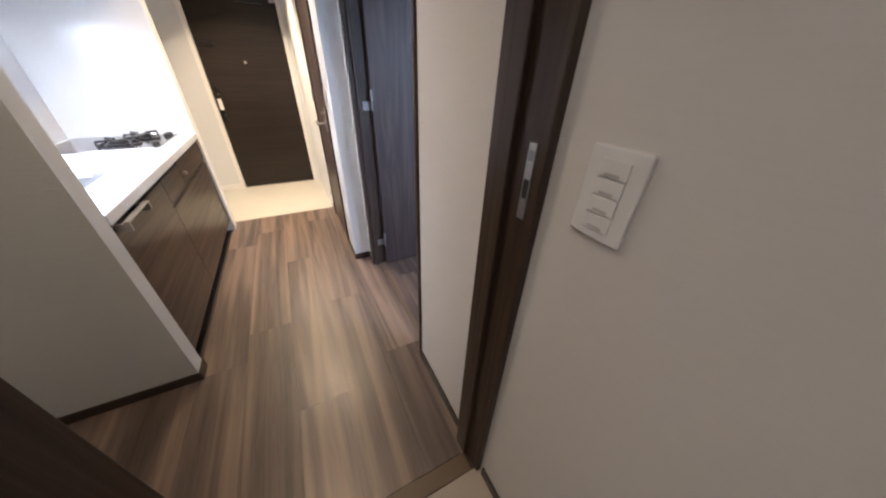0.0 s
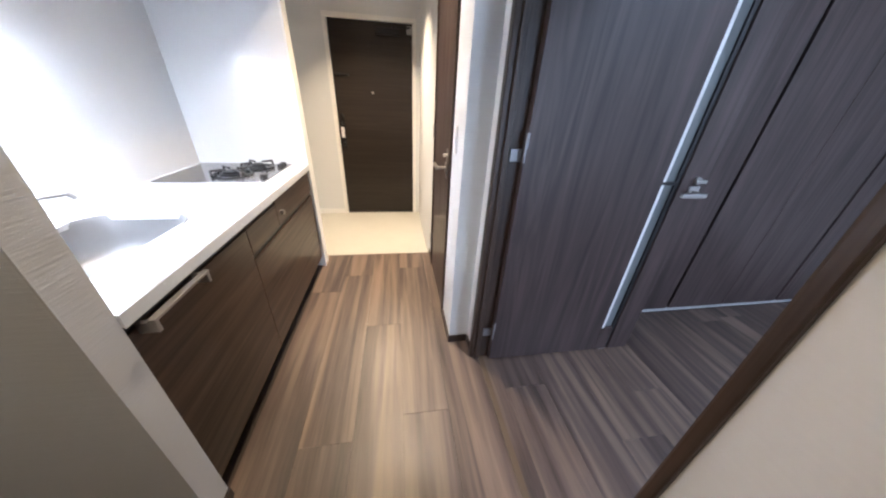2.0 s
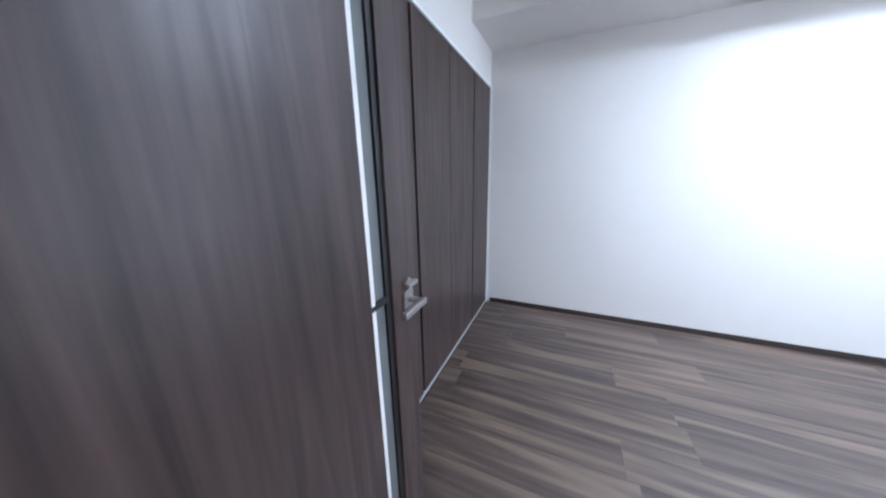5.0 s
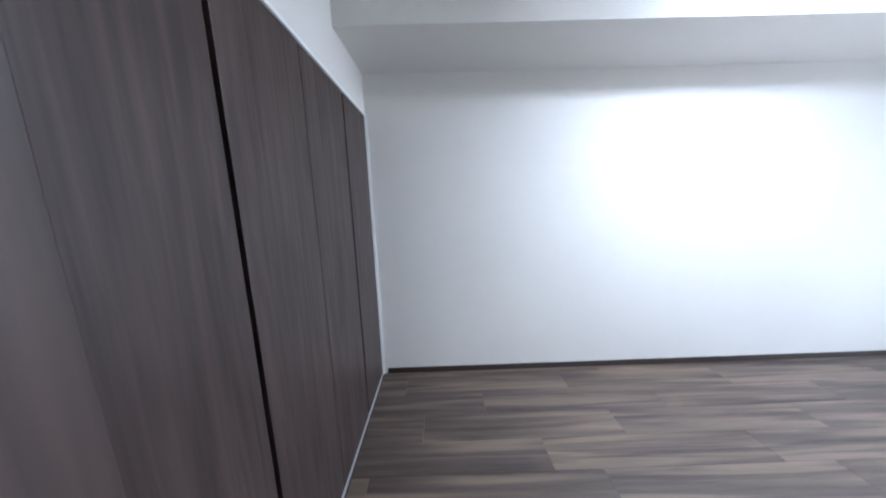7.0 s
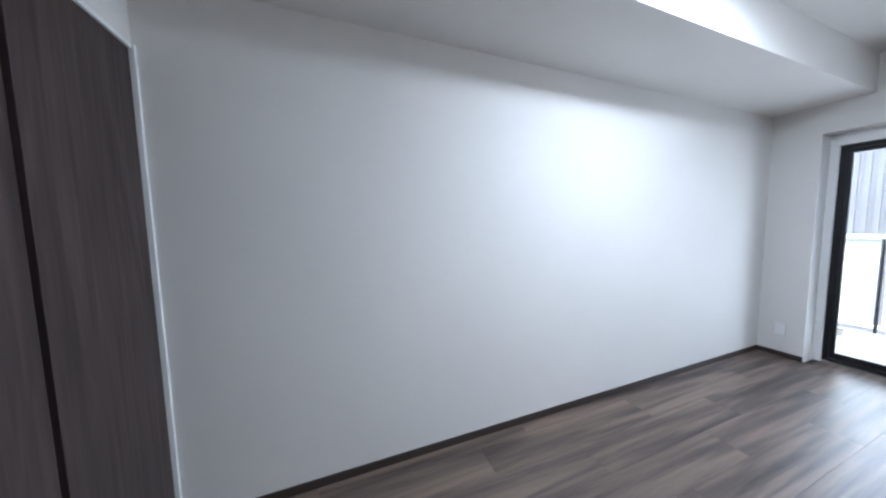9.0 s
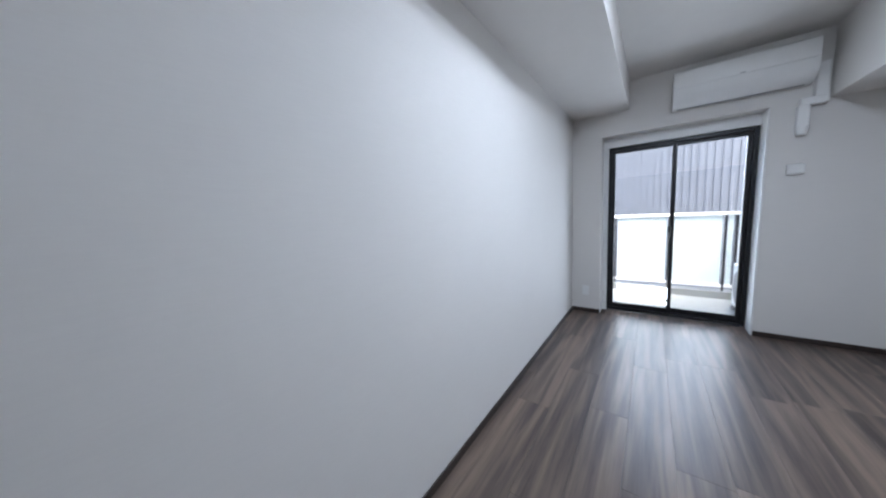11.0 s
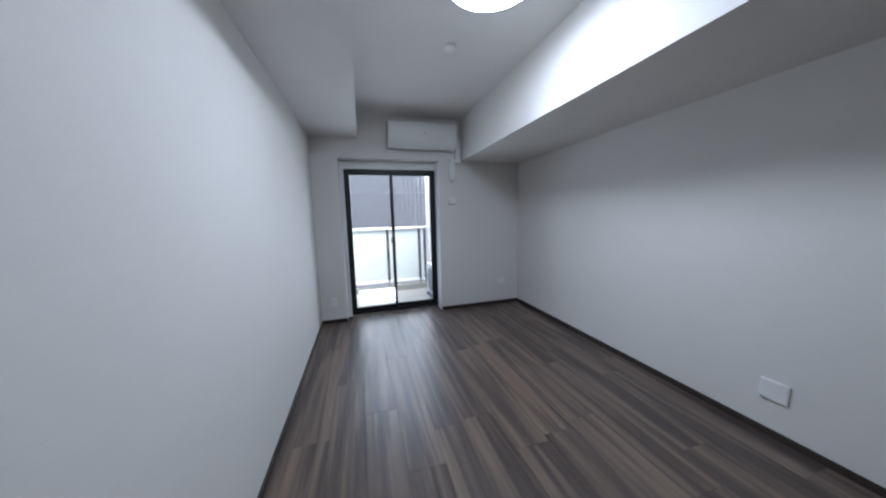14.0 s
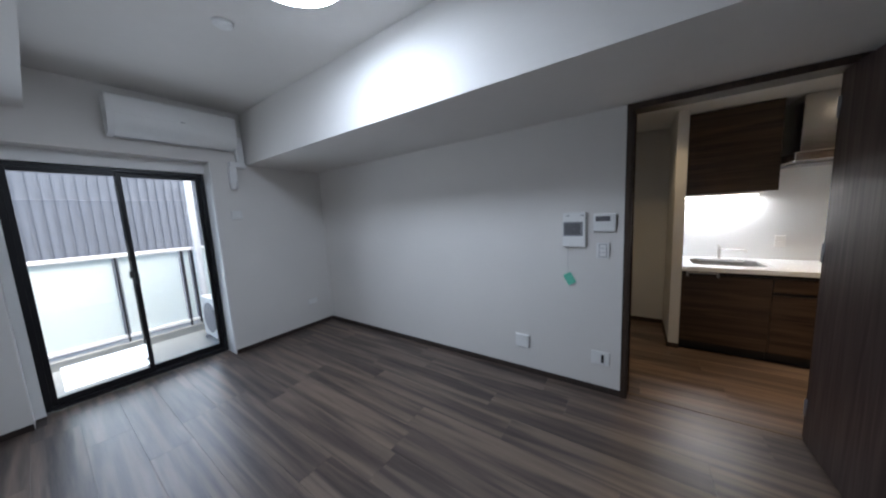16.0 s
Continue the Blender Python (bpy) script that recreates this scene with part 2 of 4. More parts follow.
# ---- the plan ----
X_IN, X_E = 0.13, 2.94          # room: west and east wall
Y_S, Y_N = -4.50, 0.25          # room: window wall and closet front
Z_C, Z_HALL = 2.62, 2.25        # ceilings
Z_BL, Z_BR = 2.33, 2.083         # undersides of the two beams
X_BL, X_BR = 2.38, 1.02         # inner faces of the two beams
DOOR_S, DOOR_N = -0.912, 0.0     # room doorway, outside its frame
X_T = -0.108                    # face of the toilet wall
X_W = -1.66                     # back wall of kitchen and niche
Y_A0, Y_A1 = -1.46, -1.34       # washroom doorway
Y_G, Y_F = 1.21, 2.53           # edge of the entry floor, front door
Z_G = -0.108
WIN = (1.34, 2.63, 0.0, 2.085)   # opening of the window wall

setting("floor", boxes((X_W - 0.3, X_E + 0.2, Y_S - 0.27, Y_G, -0.2, -0.012)), BASE_WOOD, "dark screed under the wooden floor boards", "floor")
setting("floor_entry", boxes((-1.6, X_T + 0.02, Y_G + 0.02, Y_F + 0.05, -0.25, Z_G)), ENTRY, "cream vinyl floor of the sunken entry", "floor")
setting("floor_washroom", boxes((X_W, 0.0, -3.2, Y_A0 + 0.005, -0.01, 0.0)), WASH_FLOOR, "grey-beige vinyl floor of the washroom", "floor")

setting("wall_east", boxes((X_E, X_E + 0.15, Y_S - 0.25, Y_N + 0.9, -0.1, 2.8)), PAPER, "white papered long wall of the room", "wall")
setting("wall_south", boxes((X_IN - 0.15, WIN[0], Y_S - 0.25, Y_S, -0.1, 2.8), (WIN[1], X_E, Y_S - 0.25, Y_S, -0.1, 2.8),
                            (WIN[0], WIN[1], Y_S - 0.25, Y_S, WIN[3], 2.8)), PAPER, "white papered window wall of the room", "wall")
setting("wall_west", boxes((0.0, X_IN, Y_S, DOOR_S, -0.1, 2.8), (0.0, X_IN, DOOR_S, DOOR_N + 0.03, Z_BR, 2.8),
                           (0.0, X_IN, DOOR_N + 0.03, Y_N + 0.9, -0.1, 2.8)), PAPER, "white papered wall between hall and room", "wall")
setting("wall_closet_head", boxes((X_IN, X_E, Y_N, Y_N + 0.08, 2.06, 2.8)), PAPER, "white papered wall above the closet doors", "wall")
setting("wall_closet_back", boxes((X_IN, X_E, Y_N + 0.65, Y_N + 0.75, -0.1, 2.8)), PAPER, "white back wall inside the closet", "wall")
setting("ceiling", boxes((X_IN, X_E, Y_S, Y_N + 0.75, Z_C, Z_C + 0.15)), CEILING, "white papered ceiling of the room", "ceiling")
setting("beam_east", boxes((X_BL, X_E, Y_S, Y_N, Z_BL, Z_C)), PAPER, "white boxed-in beam along the long wall", "beam")
setting("beam_west", boxes((X_IN, X_BR, Y_S, Y_N, Z_BR, Z_C)), PAPER, "white boxed-in beam above the doorway", "beam")

setting("wall_toilet", boxes((X_T, 0.0, 0.126, 0.38, -0.15, 2.4), (X_T, 0.0, 1.03, Y_F + 0.2, -0.3, 2.4), (X_T, 0.0, 0.38, 1.03, 2.02, 2.4)), PAPER_HALL,
        "cream papered wall with the toilet door", "wall")
setting("wall_front", boxes((-1.60, -1.05, Y_F, Y_F + 0.15, -0.3, 2.4), (-0.16, X_T, Y_F, Y_F + 0.15, -0.3, 2.4), (-1.05, -0.16, Y_F, Y_F + 0.15, 1.94, 2.4)), PAPER_HALL,
        "cream papered wall round the front door", "wall")
setting("wall_entry", boxes((-1.60, -1.45, 1.14, Y_F, -0.3, 2.4)), PAPER_HALL, "cream papered side wall of the entry", "wall")
setting("wall_kitchen_back", boxes((X_W - 0.12, X_W, Y_A1 - 0.1, 1.14, -0.1, 2.4)), PAPER_HALL, "cream papered back wall of kitchen and fridge niche", "wall")
setting("wall_kitchen_end", boxes((X_W, -0.987, 1.05, 1.14, -0.25, 2.4)), WHITE_TRIM, "white wing wall at the end of the kitchen", "wall")
setting("partition", boxes((X_W, -0.99, -0.575, -0.495, -0.02, Z_HALL)), PAPER_HALL, "cream papered wing wall between niche and kitchen", "wall")
setting("wall_washroom", boxes((X_W, -0.84, Y_A0, Y_A1, -0.1, 2.4), (-0.84, 0.0, Y_A0, Y_A1, 2.06, 2.4), (X_W - 0.12, X_W, -3.2, Y_A1 - 0.1, -0.1, 2.4),
                               (X_W, 0.0, -3.3, -3.2, -0.1, 2.4)), PAPER_HALL, "cream papered walls of the washroom", "wall")
setting("ceiling_hall", boxes((X_W - 0.1, 0.0, -3.3, Y_F + 0.1, Z_HALL, Z_HALL + 0.1)), PAPER_HALL, "cream papered lower ceiling of hall and kitchen", "ceiling")

# ---- skirting, frames and doors ----


def skirting(*runs):
    for x0, x1, y0, y1 in runs:
        tagged(part("baseboard", B(x0, x1, y0, y1, 0.0, 0.047, bevel=0.002), BASE_WOOD), "dark brown skirting along the foot of the wall", "skirting", kind="structure")


skirting((X_E - 0.009, X_E, Y_S, Y_N - 0.04), (X_IN, X_IN + 0.009, Y_S, DOOR_S), (X_IN + 0.009, WIN[0], Y_S, Y_S + 0.009), (WIN[1], X_E - 0.009, Y_S, Y_S + 0.009),
         (-0.009, 0.0, Y_A1 + 0.04, DOOR_S), (X_T - 0.009, X_T, 0.117, 0.37), (X_T, -0.006, 0.117, 0.126), (-0.006, 0.0, 0.03, 0.117), (X_T - 0.009, X_T, 1.04, Y_G),
         (X_W, -0.981, -0.584, -0.575), (-0.99, -0.981, -0.575, -0.495), (X_W, X_W + 0.009, Y_A1, -0.584), (X_W + 0.009, -0.84, Y_A1, Y_A1 + 0.009),
         (-0.009, 0.0, -3.2, Y_A0 - 0.02), (X_W, -0.9, Y_A0 - 0.009, Y_A0))
tagged(part("baseboard", B(-1.45, -1.06, Y_F - 0.009, Y_F, Z_G, Z_G + 0.06, bevel=0.002), WHITE_TRIM), "cream skirting in the sunken entry", "skirting", kind="structure")


def door_frame(name, jambs, head, label):
    """A lining of a doorway: two jambs and a head, each with a stop bead."""
    ob = thing(name, (jambs[0][0], jambs[0][2], 0.0), label, "door frame")
    ob["kind"] = "structure"
    for j in jambs:
        part("jamb", B(*j, bevel=0.003), FRAME_WOOD, ob)
    part("head", B(*head, bevel=0.003), FRAME_WOOD, ob)
    return ob


fr = door_frame("door_frame_room", [(-0.012, 0.142, -0.002, 0.032, 0.0, 2.08), (-0.010, 0.142, -0.912, -0.894, 0.0, 2.08)], (-0.010, 0.142, -0.912, 0.032, 2.045, 2.083),
                "dark brown wooden frame of the room doorway")
part("casing", B(X_IN + 0.001, 0.146, -0.938, -0.911, 0.0, 2.083, bevel=0.002), FRAME_WOOD, fr)
part("stop_bead", B(0.012, 0.034, -0.014, -0.002, 0.0, 2.045, bevel=0.002), FRAME_WOOD, fr)
part("stop_bead", B(0.012, 0.034, -0.894, -0.884, 0.0, 2.045, bevel=0.002), FRAME_WOOD, fr)
tagged(part("threshold", B(0.035, 0.062, -0.893, -0.002, -0.008, 0.0025, bevel=0.001), BROWN_STRIP), "slim brown strip on the floor in the room doorway", "threshold", kind="structure")

fa = door_frame("door_frame_washroom", [(-0.020, 0.0, -1.468, -1.336, 0.0, 2.06), (-0.87, -0.80, -1.47, -1.30, 0.0, 2.06)], (-0.87, 0.0, -1.468, -1.336, 2.03, 2.075),
                "dark brown wooden frame of the washroom doorway")
part("stop_bead", B(-0.034, -0.018, -1.398, -1.336, 0.0, 2.03, bevel=0.003), FRAME_WOOD, fa)
strike = part("strike_plate", B(-0.0225, -0.0195, -1.447, -1.429, 1.045, 1.178, bevel=0.001), CHROME, fa, "satin steel strike plate")
part("latch_hole", B(-0.0235, -0.0222, -1.444, -1.433, 1.085, 1.118), BLACK, strike)
part("latch_hole", B(-0.0235, -0.0222, -1.444, -1.433, 1.150, 1.166), GREY, strike)
tagged(part("threshold", B(-0.80, -0.034, -1.452, -1.392, -0.008, 0.003, bevel=0.001), BROWN_STRIP), "brown strip on the floor in the washroom doorway", "threshold", kind="structure")


def lever(parent, place, out, along, label):
    """A lever handle: rose, neck and bar. out: the way off the door; along: the way of the bar."""
    p, o, a = Vector(place), Vector(out), Vector(along)
    side = o.cross(a)
    bm = bmesh.new()
    h = part("handle", sweep(bm, [p, p + o * 0.05, p + o * 0.055 + a * 0.012], 0.009), CHROME, parent, label, smooth=True)
    lo = p + o * 0.046 - a * 0.012 - side * 0.010
    hi = p + o * 0.062 + a * 0.105 + side * 0.010
    part("bar", B(*[v for q in range(3) for v in sorted((lo[q], hi[q]))], bevel=0.004), CHROME, h)
    lo, hi = p - a * 0.026 - side * 0.026, p + a * 0.026 + side * 0.026 + o * 0.008
    part("rose", B(*[v for q in range(3) for v in sorted((lo[q], hi[q]))], bevel=0.002), CHROME, h)
    return h


# the room door stands open at a right angle
d = thing("door_1", (0.10, 0.0, 0.0), "open dark wood-grain door with a narrow glass slit", "door")
Y0, Y1, DZ0, DZ1 = -0.036, 0.0, 0.012, 2.036
part("panel", B(0.088, 0.722, Y0, Y1, DZ0, DZ1, bevel=0.002), DOOR_WOOD, d)
part("bottom_rail", B(0.723, 0.792, Y0, Y1, DZ0, 0.175, bevel=0.002), DOOR_WOOD, d)
part("top_rail", B(0.723, 0.792, Y0, Y1, 1.90, DZ1, bevel=0.002), DOOR_WOOD, d)
part("glass_slit", B(0.724, 0.791, -0.021, -0.015, 0.175, 1.90), FROST, d, "narrow frosted glass strip")
part("slit_bead", B(0.723, 0.738, -0.034, -0.004, 0.175, 1.90), PLASTIC, d, "pale bead beside the glass")
part("cross_bar", B(0.722, 0.793, -0.035, -0.003, 0.983, 0.997), BLACK, d)
part("edge_strip", B(0.793, 0.811, -0.028, -0.008, DZ0, DZ1), BLACK, d, "black recessed strip")
part("stile", B(0.812, 0.932, Y0, Y1, DZ0, DZ1, bevel=0.002), DOOR_WOOD, d)
lever(d, (0.884, Y0, 0.955), (0, -1, 0), (-1, 0, 0), "satin steel lever handle")
turn = part("thumb_turn", rod(bmesh.new(), (0.884, Y0 - 0.010, 1.005), (0.884, Y0, 1.005), 0.016), CHROME, d, smooth=True)
part("turn_grip", B(0.858, 0.910, Y0 - 0.026, Y0 - 0.010, 0.998, 1.012, bevel=0.003), CHROME, turn)
part("floor_guide", B(0.760, 0.80, -0.030, -0.006, 0.002, 0.012), CHROME, d)
for hz in (0.215, 1.115, 1.86):
    hg = part("hinge", B(0.040, 0.086, -0.014, -0.0045, hz - 0.05, hz - 0.004, bevel=0.002), HINGE, d, "satin steel hinge")
    part("hinge_leaf", B(0.080, 0.094, Y0 - 0.003, Y0 + 0.002, hz + 0.0, hz + 0.055, bevel=0.0015), HINGE, hg)
    part("barrel", rod(bmesh.new(), (0.084, -0.040, hz - 0.05), (0.084, -0.040, hz + 0.055), 0.005), HINGE, hg, smooth=True)

# the toilet door, shut
fr = door_frame("door_frame_toilet", [(X_T - 0.012, 0.0, 0.37, 0.40, 0.0, 2.03), (X_T - 0.012, 0.0, 1.01, 1.04, 0.0, 2.03)], (X_T - 0.012, 0.0, 0.37, 1.04, 2.0, 2.04),
                "dark brown wooden frame of the toilet door")
t = thing("door_2", (-0.09, 0.40, 0.0), "shut dark wood-grain toilet door in the hall", "door")
part("panel", B(X_T - 0.004, X_T + 0.032, 0.403, 1.007, 0.01, 1.997, bevel=0.002), DOOR_WOOD, t)
part("lock_plate", B(X_T - 0.010, X_T - 0.004, 0.445, 0.485, 0.88, 1.03, bevel=0.002), CHROME, t)
lever(t, (X_T - 0.009, 0.465, 0.935), (-1, 0, 0), (0, 1, 0), "satin steel lever handle")
part("thumb_turn", rod(bmesh.new(), (X_T - 0.030, 0.465, 1.0), (X_T - 0.008, 0.465, 1.0), 0.010), CHROME, t, smooth=True)
for hz in (0.2, 1.02, 1.8):
    part("hinge", rod(bmesh.new(), (X_T - 0.014, 1.008, hz), (X_T - 0.014, 1.008, hz + 0.09), 0.007), CHROME, t, smooth=True)

# the front door, shut
fr = thing("door_frame_front", (-0.6, Y_F, Z_G), "pale grey metal frame of the front door", "door frame")
fr["kind"] = "structure"
for a, b in ((-1.062, -1.022), (-0.186, -0.150)):
    part("jamb", B(a, b, Y_F - 0.012, Y_F + 0.10, Z_G, 1.9115, bevel=0.002), WHITE_TRIM, fr)
part("head", B(-1.062, -0.150, Y_F - 0.012, Y_F + 0.10, 1.912, 1.952, bevel=0.002), WHITE_TRIM, fr)
part("sill", B(-1.022, -0.186, Y_F - 0.004, Y_F + 0.10, Z_G, Z_G + 0.012), STEEL, fr)
f = thing("door_3", (-0.6, Y_F + 0.03, Z_G), "shut black-brown steel front door of the flat", "door")
FY = Y_F + 0.022
part("panel", B(-1.019, -0.189, FY, FY + 0.045, Z_G + 0.014, 1.910, bevel=0.002), FRONT_DOOR, f)
part("handle_plate", B(-0.995, -0.950, FY - 0.010, FY, 0.70, 1.06, bevel=0.004), BLACK_METAL, f)
part("handle", sweep(bmesh.new(), [(-0.965, FY - 0.008, 0.76), (-0.965, FY - 0.055, 0.78), (-0.965, FY - 0.055, 0.96), (-0.965, FY - 0.008, 0.98)], 0.011), BLACK_METAL, f, "black pull handle", smooth=True)
part("lock_turn", rod(bmesh.new(), (-0.972, FY - 0.030, 1.045), (-0.972, FY - 0.008, 1.045), 0.018), BLACK_METAL, f, smooth=True)
part("lock_turn", rod(bmesh.new(), (-0.972, FY - 0.030, 0.715), (-0.972, FY - 0.008, 0.715), 0.018), BLACK_METAL, f, smooth=True)
part("key_tag", B(-0.990, -0.952, FY - 0.072, FY - 0.068, 0.82, 0.93, bevel=0.002), PLASTIC, f, "white paper tag on the handle")
part("door_guard", B(-1.0, -0.86, FY - 0.022, FY, 1.425, 1.450, bevel=0.004), BLACK_METAL, f)
part("spyhole", rod(bmesh.new(), (-0.620, FY - 0.008, 1.28), (-0.620, FY + 0.002, 1.28), 0.014), CHROME, f, smooth=True)
cl = part("door_closer", B(-0.56, -0.32, FY - 0.045, FY, 1.80, 1.86, bevel=0.006), BLACK_METAL, f)
part("closer_arm", B(-0.40, -0.21, FY - 0.055, FY - 0.045, 1.862, 1.876, bevel=0.002), BLACK_METAL, cl)
part("arm_bracket", B(-0.245, -0.195, FY - 0.05, FY, 1.82, 1.885, bevel=0.003), CHROME, f)

# closet doors along the room's end
cg = "closet doors"
edges = [0.165, 0.60, 1.045, 1.495, 1.96, 2.455, 2.924]
for n, (a, b) in enumerate(zip(edges, edges[1:])):
    gap_l, gap_r = (0.011 if n in (3, 5) else 0.0025), (0.011 if n in (2, 4) else 0.0025)
    c = thing("closet_door", ((a + b) / 2, Y_N + 0.01, 0.02), "shut dark wood-grain folding closet door", "closet door", cg)
    part("leaf", B(a + gap_l, b - gap_r, Y_N + 0.002, Y_N + 0.024, 0.016, 2.045, bevel=0.0015), DOOR_WOOD, c)
    part("pivot", rod(bmesh.new(), (b - 0.03, Y_N + 0.013, 0.004), (b - 0.03, Y_N + 0.013, 0.018), 0.007), CHROME, c)
cf = thing("closet_frame", (1.5, Y_N, 0.0), "slim white casing round the closet doors", "closet frame")
cf["kind"] = "structure"
part("casing", B(2.926, X_E, Y_N - 0.014, Y_N + 0.03, 0.0, 2.065, bevel=0.002), WHITE_TRIM, cf)
part("casing", B(X_IN, 0.162, Y_N - 0.006, Y_N + 0.03, 0.0, 2.065, bevel=0.002), WHITE_TRIM, cf)
part("head_casing", B(0.162, 2.926, Y_N - 0.006, Y_N + 0.03, 2.047, 2.065, bevel=0.002), WHITE_TRIM, cf)
part("floor_track", B(0.162, 2.926, Y_N - 0.004, Y_N + 0.03, 0.0, 0.006, bevel=0.001), PALE_GREY, cf)
# added sheet: the shade seen through the door gaps is put into its black
setting("closet_inside", boxes((X_IN, X_E, Y_N + 0.06, Y_N + 0.08, 0.0, 2.06)), BLACK, "black sheet behind the closet doors, standing in for the dark inside", "wall")

# ---- window and balcony ----
w = thing("window_1", (1.97, -4.72, 0.0), "black aluminium sliding balcony window with clear panes", "window")
w["kind"] = "structure"
FX0, FX1, FZ0, FZ1, WY0, WY1 = 1.352, 2.578, 0.012, 1.982, -4.78, -4.70
part("side_frame", B(FX0, FX0 + 0.035, WY0, WY1, FZ0, FZ1, bevel=0.002), BLACK_METAL, w)
part("side_frame", B(FX1 - 0.035, FX1, WY0, WY1, FZ0, FZ1, bevel=0.002), BLACK_METAL, w)
part("head_frame", B(FX0 + 0.035, FX1 - 0.035, WY0, WY1, FZ1 - 0.035, FZ1, bevel=0.002), BLACK_METAL, w)
part("sill_frame", B(FX0 + 0.035, FX1 - 0.035, WY0, WY1 + 0.012, FZ0, FZ0 + 0.035, bevel=0.002), BLACK_METAL, w)


def sash(x0, x1, y0, y1):
    z0, z1 = FZ0 + 0.036, FZ1 - 0.036
    s = part("sash", B(x0, x0 + 0.034, y0, y1, z0, z1, bevel=0.002), BLACK_METAL, w)
    part("stile", B(x1 - 0.034, x1, y0, y1, z0, z1, bevel=0.002), BLACK_METAL, s)
    part("rail", B(x0 + 0.034, x1 - 0.034, y0, y1, z0, z0 + 0.052, bevel=0.002), BLACK_METAL, s)
    part("rail", B(x0 + 0.034, x1 - 0.034, y0, y1, z1 - 0.036, z1, bevel=0.002), BLACK_METAL, s)
    g = part("pane", B(x0 + 0.03, x1 - 0.03, (y0 + y1) / 2 - 0.003, (y0 + y1) / 2 + 0.003, z0 + 0.048, z1 - 0.032), GLASS, s, "clear glass")
    g.visible_shadow = False


sash(1.945, FX1 - 0.032, -4.735, -4.708)
sash(FX0 + 0.032, 1.985, -4.768, -4.741)
lk = part("crescent_lock", B(1.944, 1.976, -4.708, -4.684, 0.93, 1.03, bevel=0.006), BLACK, w)
part("lock_grip", B(1.975, 2.005, -4.702, -4.680, 0.985, 1.055, bevel=0.006), BLACK, lk)
for lz in (0.18, 1.80):
    part("sash_latch", B(1.972, 1.995, -4.706, -4.690, lz, lz + 0.03, bevel=0.003), BLACK, w)
rv = thing("window_lining", (2.0, -4.6, 0.0), "white lining set round the window recess", "window lining")
rv["kind"] = "structure"
part("side_lining", B(FX1, WIN[1], -4.75, -4.675, 0.0, 2.08, bevel=0.002), WHITE_TRIM, rv)
part("side_lining", B(FX0 - 0.012, FX0, -4.75, Y_S - 0.004, 0.0, 2.08, bevel=0.002), WHITE_TRIM, rv)
part("head_lining", B(FX0, FX1, -4.75, -4.665, FZ1, 2.085, bevel=0.002), WHITE_TRIM, rv)
part("sill_board", B(FX0, FX1, -4.70, Y_S - 0.002, -0.01, 0.0, bevel=0.0005), FLOOR_HALL, rv)

tagged(part("balcony_floor", boxes((-0.6, 4.6, -6.32, -4.78, -0.35, -0.08), (-0.6, 4.6, -6.32, -6.10, -0.08, 0.02)), CONCRETE), "pale grey balcony floor with a low kerb", "balcony", kind="structure")
setting("wall_outside", boxes((-0.6, 0.0, -4.95, -4.76, -0.3, 3.2), (X_E + 0.15, 4.6, -4.95, -4.76, -0.3, 3.2)), CONCRETE, "pale outer wall beside the window", "wall")
rl = thing("balcony_railing", (2.0, -6.2, 0.02), "white balcony railing with milky glass panels", "railing")
part("top_rail", B(-0.6, 4.6, -6.235, -6.165, 1.10, 1.145, bevel=0.008), WHITE_TRIM, rl)
part("bottom_rail", B(-0.6, 4.6, -6.225, -6.175, 0.065, 0.105, bevel=0.005), WHITE_TRIM, rl)
RX = [-0.55, 0.45, 1.20, 1.31, 1.925, 2.62, 3.6, 4.5]
for a, b in zip(RX, RX[1:]):
    part("panel", B(a + 0.028, b - 0.028, -6.212, -6.202, 0.110, 1.095), RAIL_GLASS, rl, "milky glass panel")
# the backlit dark of the posts' inner side is put into their colour
for a in RX:
    part("post", B(a - 0.010, a + 0.010, -6.19, -6.155, 0.02, 1.10, bevel=0.003), BLACK_METAL, rl, "metal post, coloured dark for its backlit side")
tagged(part("balcony_screen", B(0.88, 0.92, -6.15, -4.96, -0.08, 2.6, bevel=0.003), WHITE_TRIM), "white dividing panel at the balcony's end", "screen", kind="structure")

u = thing("outdoor_unit", (1.12, -5.3, -0.08), "white air conditioner outdoor unit on the balcony", "outdoor unit")
part("casing", B(0.97, 1.28, -5.75, -5.02, -0.03, 0.50, bevel=0.012), PLASTIC, u)
gr = rod(bmesh.new(), (1.278, -5.45, 0.24), (1.292, -5.45, 0.24), 0.20, 36)
part("grille", gr, GREY, u, "round grey fan grille", smooth=True)
for fy in (-5.66, -5.12):
    part("foot", B(0.97, 1.30, fy - 0.03, fy + 0.03, -0.08, -0.03, bevel=0.004), GREY, u)
part("valve_cover", B(1.04, 1.22, -5.018, -4.985, 0.02, 0.22, bevel=0.006), PLASTIC, u)

dp = thing("downpipe", (1.15, -6.05, -0.08), "white rainwater downpipe at the balcony rail", "downpipe")
part("pipe", rod(bmesh.new(), (1.15, -6.06, -0.08), (1.15, -6.06, 3.2), 0.042, 20), WHITE_TRIM, dp, smooth=True)
for pz in (0.7, 1.62, 2.5):
    part("bracket", rod(bmesh.new(), (1.15, -6.06, pz), (1.15, -6.06, pz + 0.03), 0.050, 20), WHITE_TRIM, dp, smooth=True)

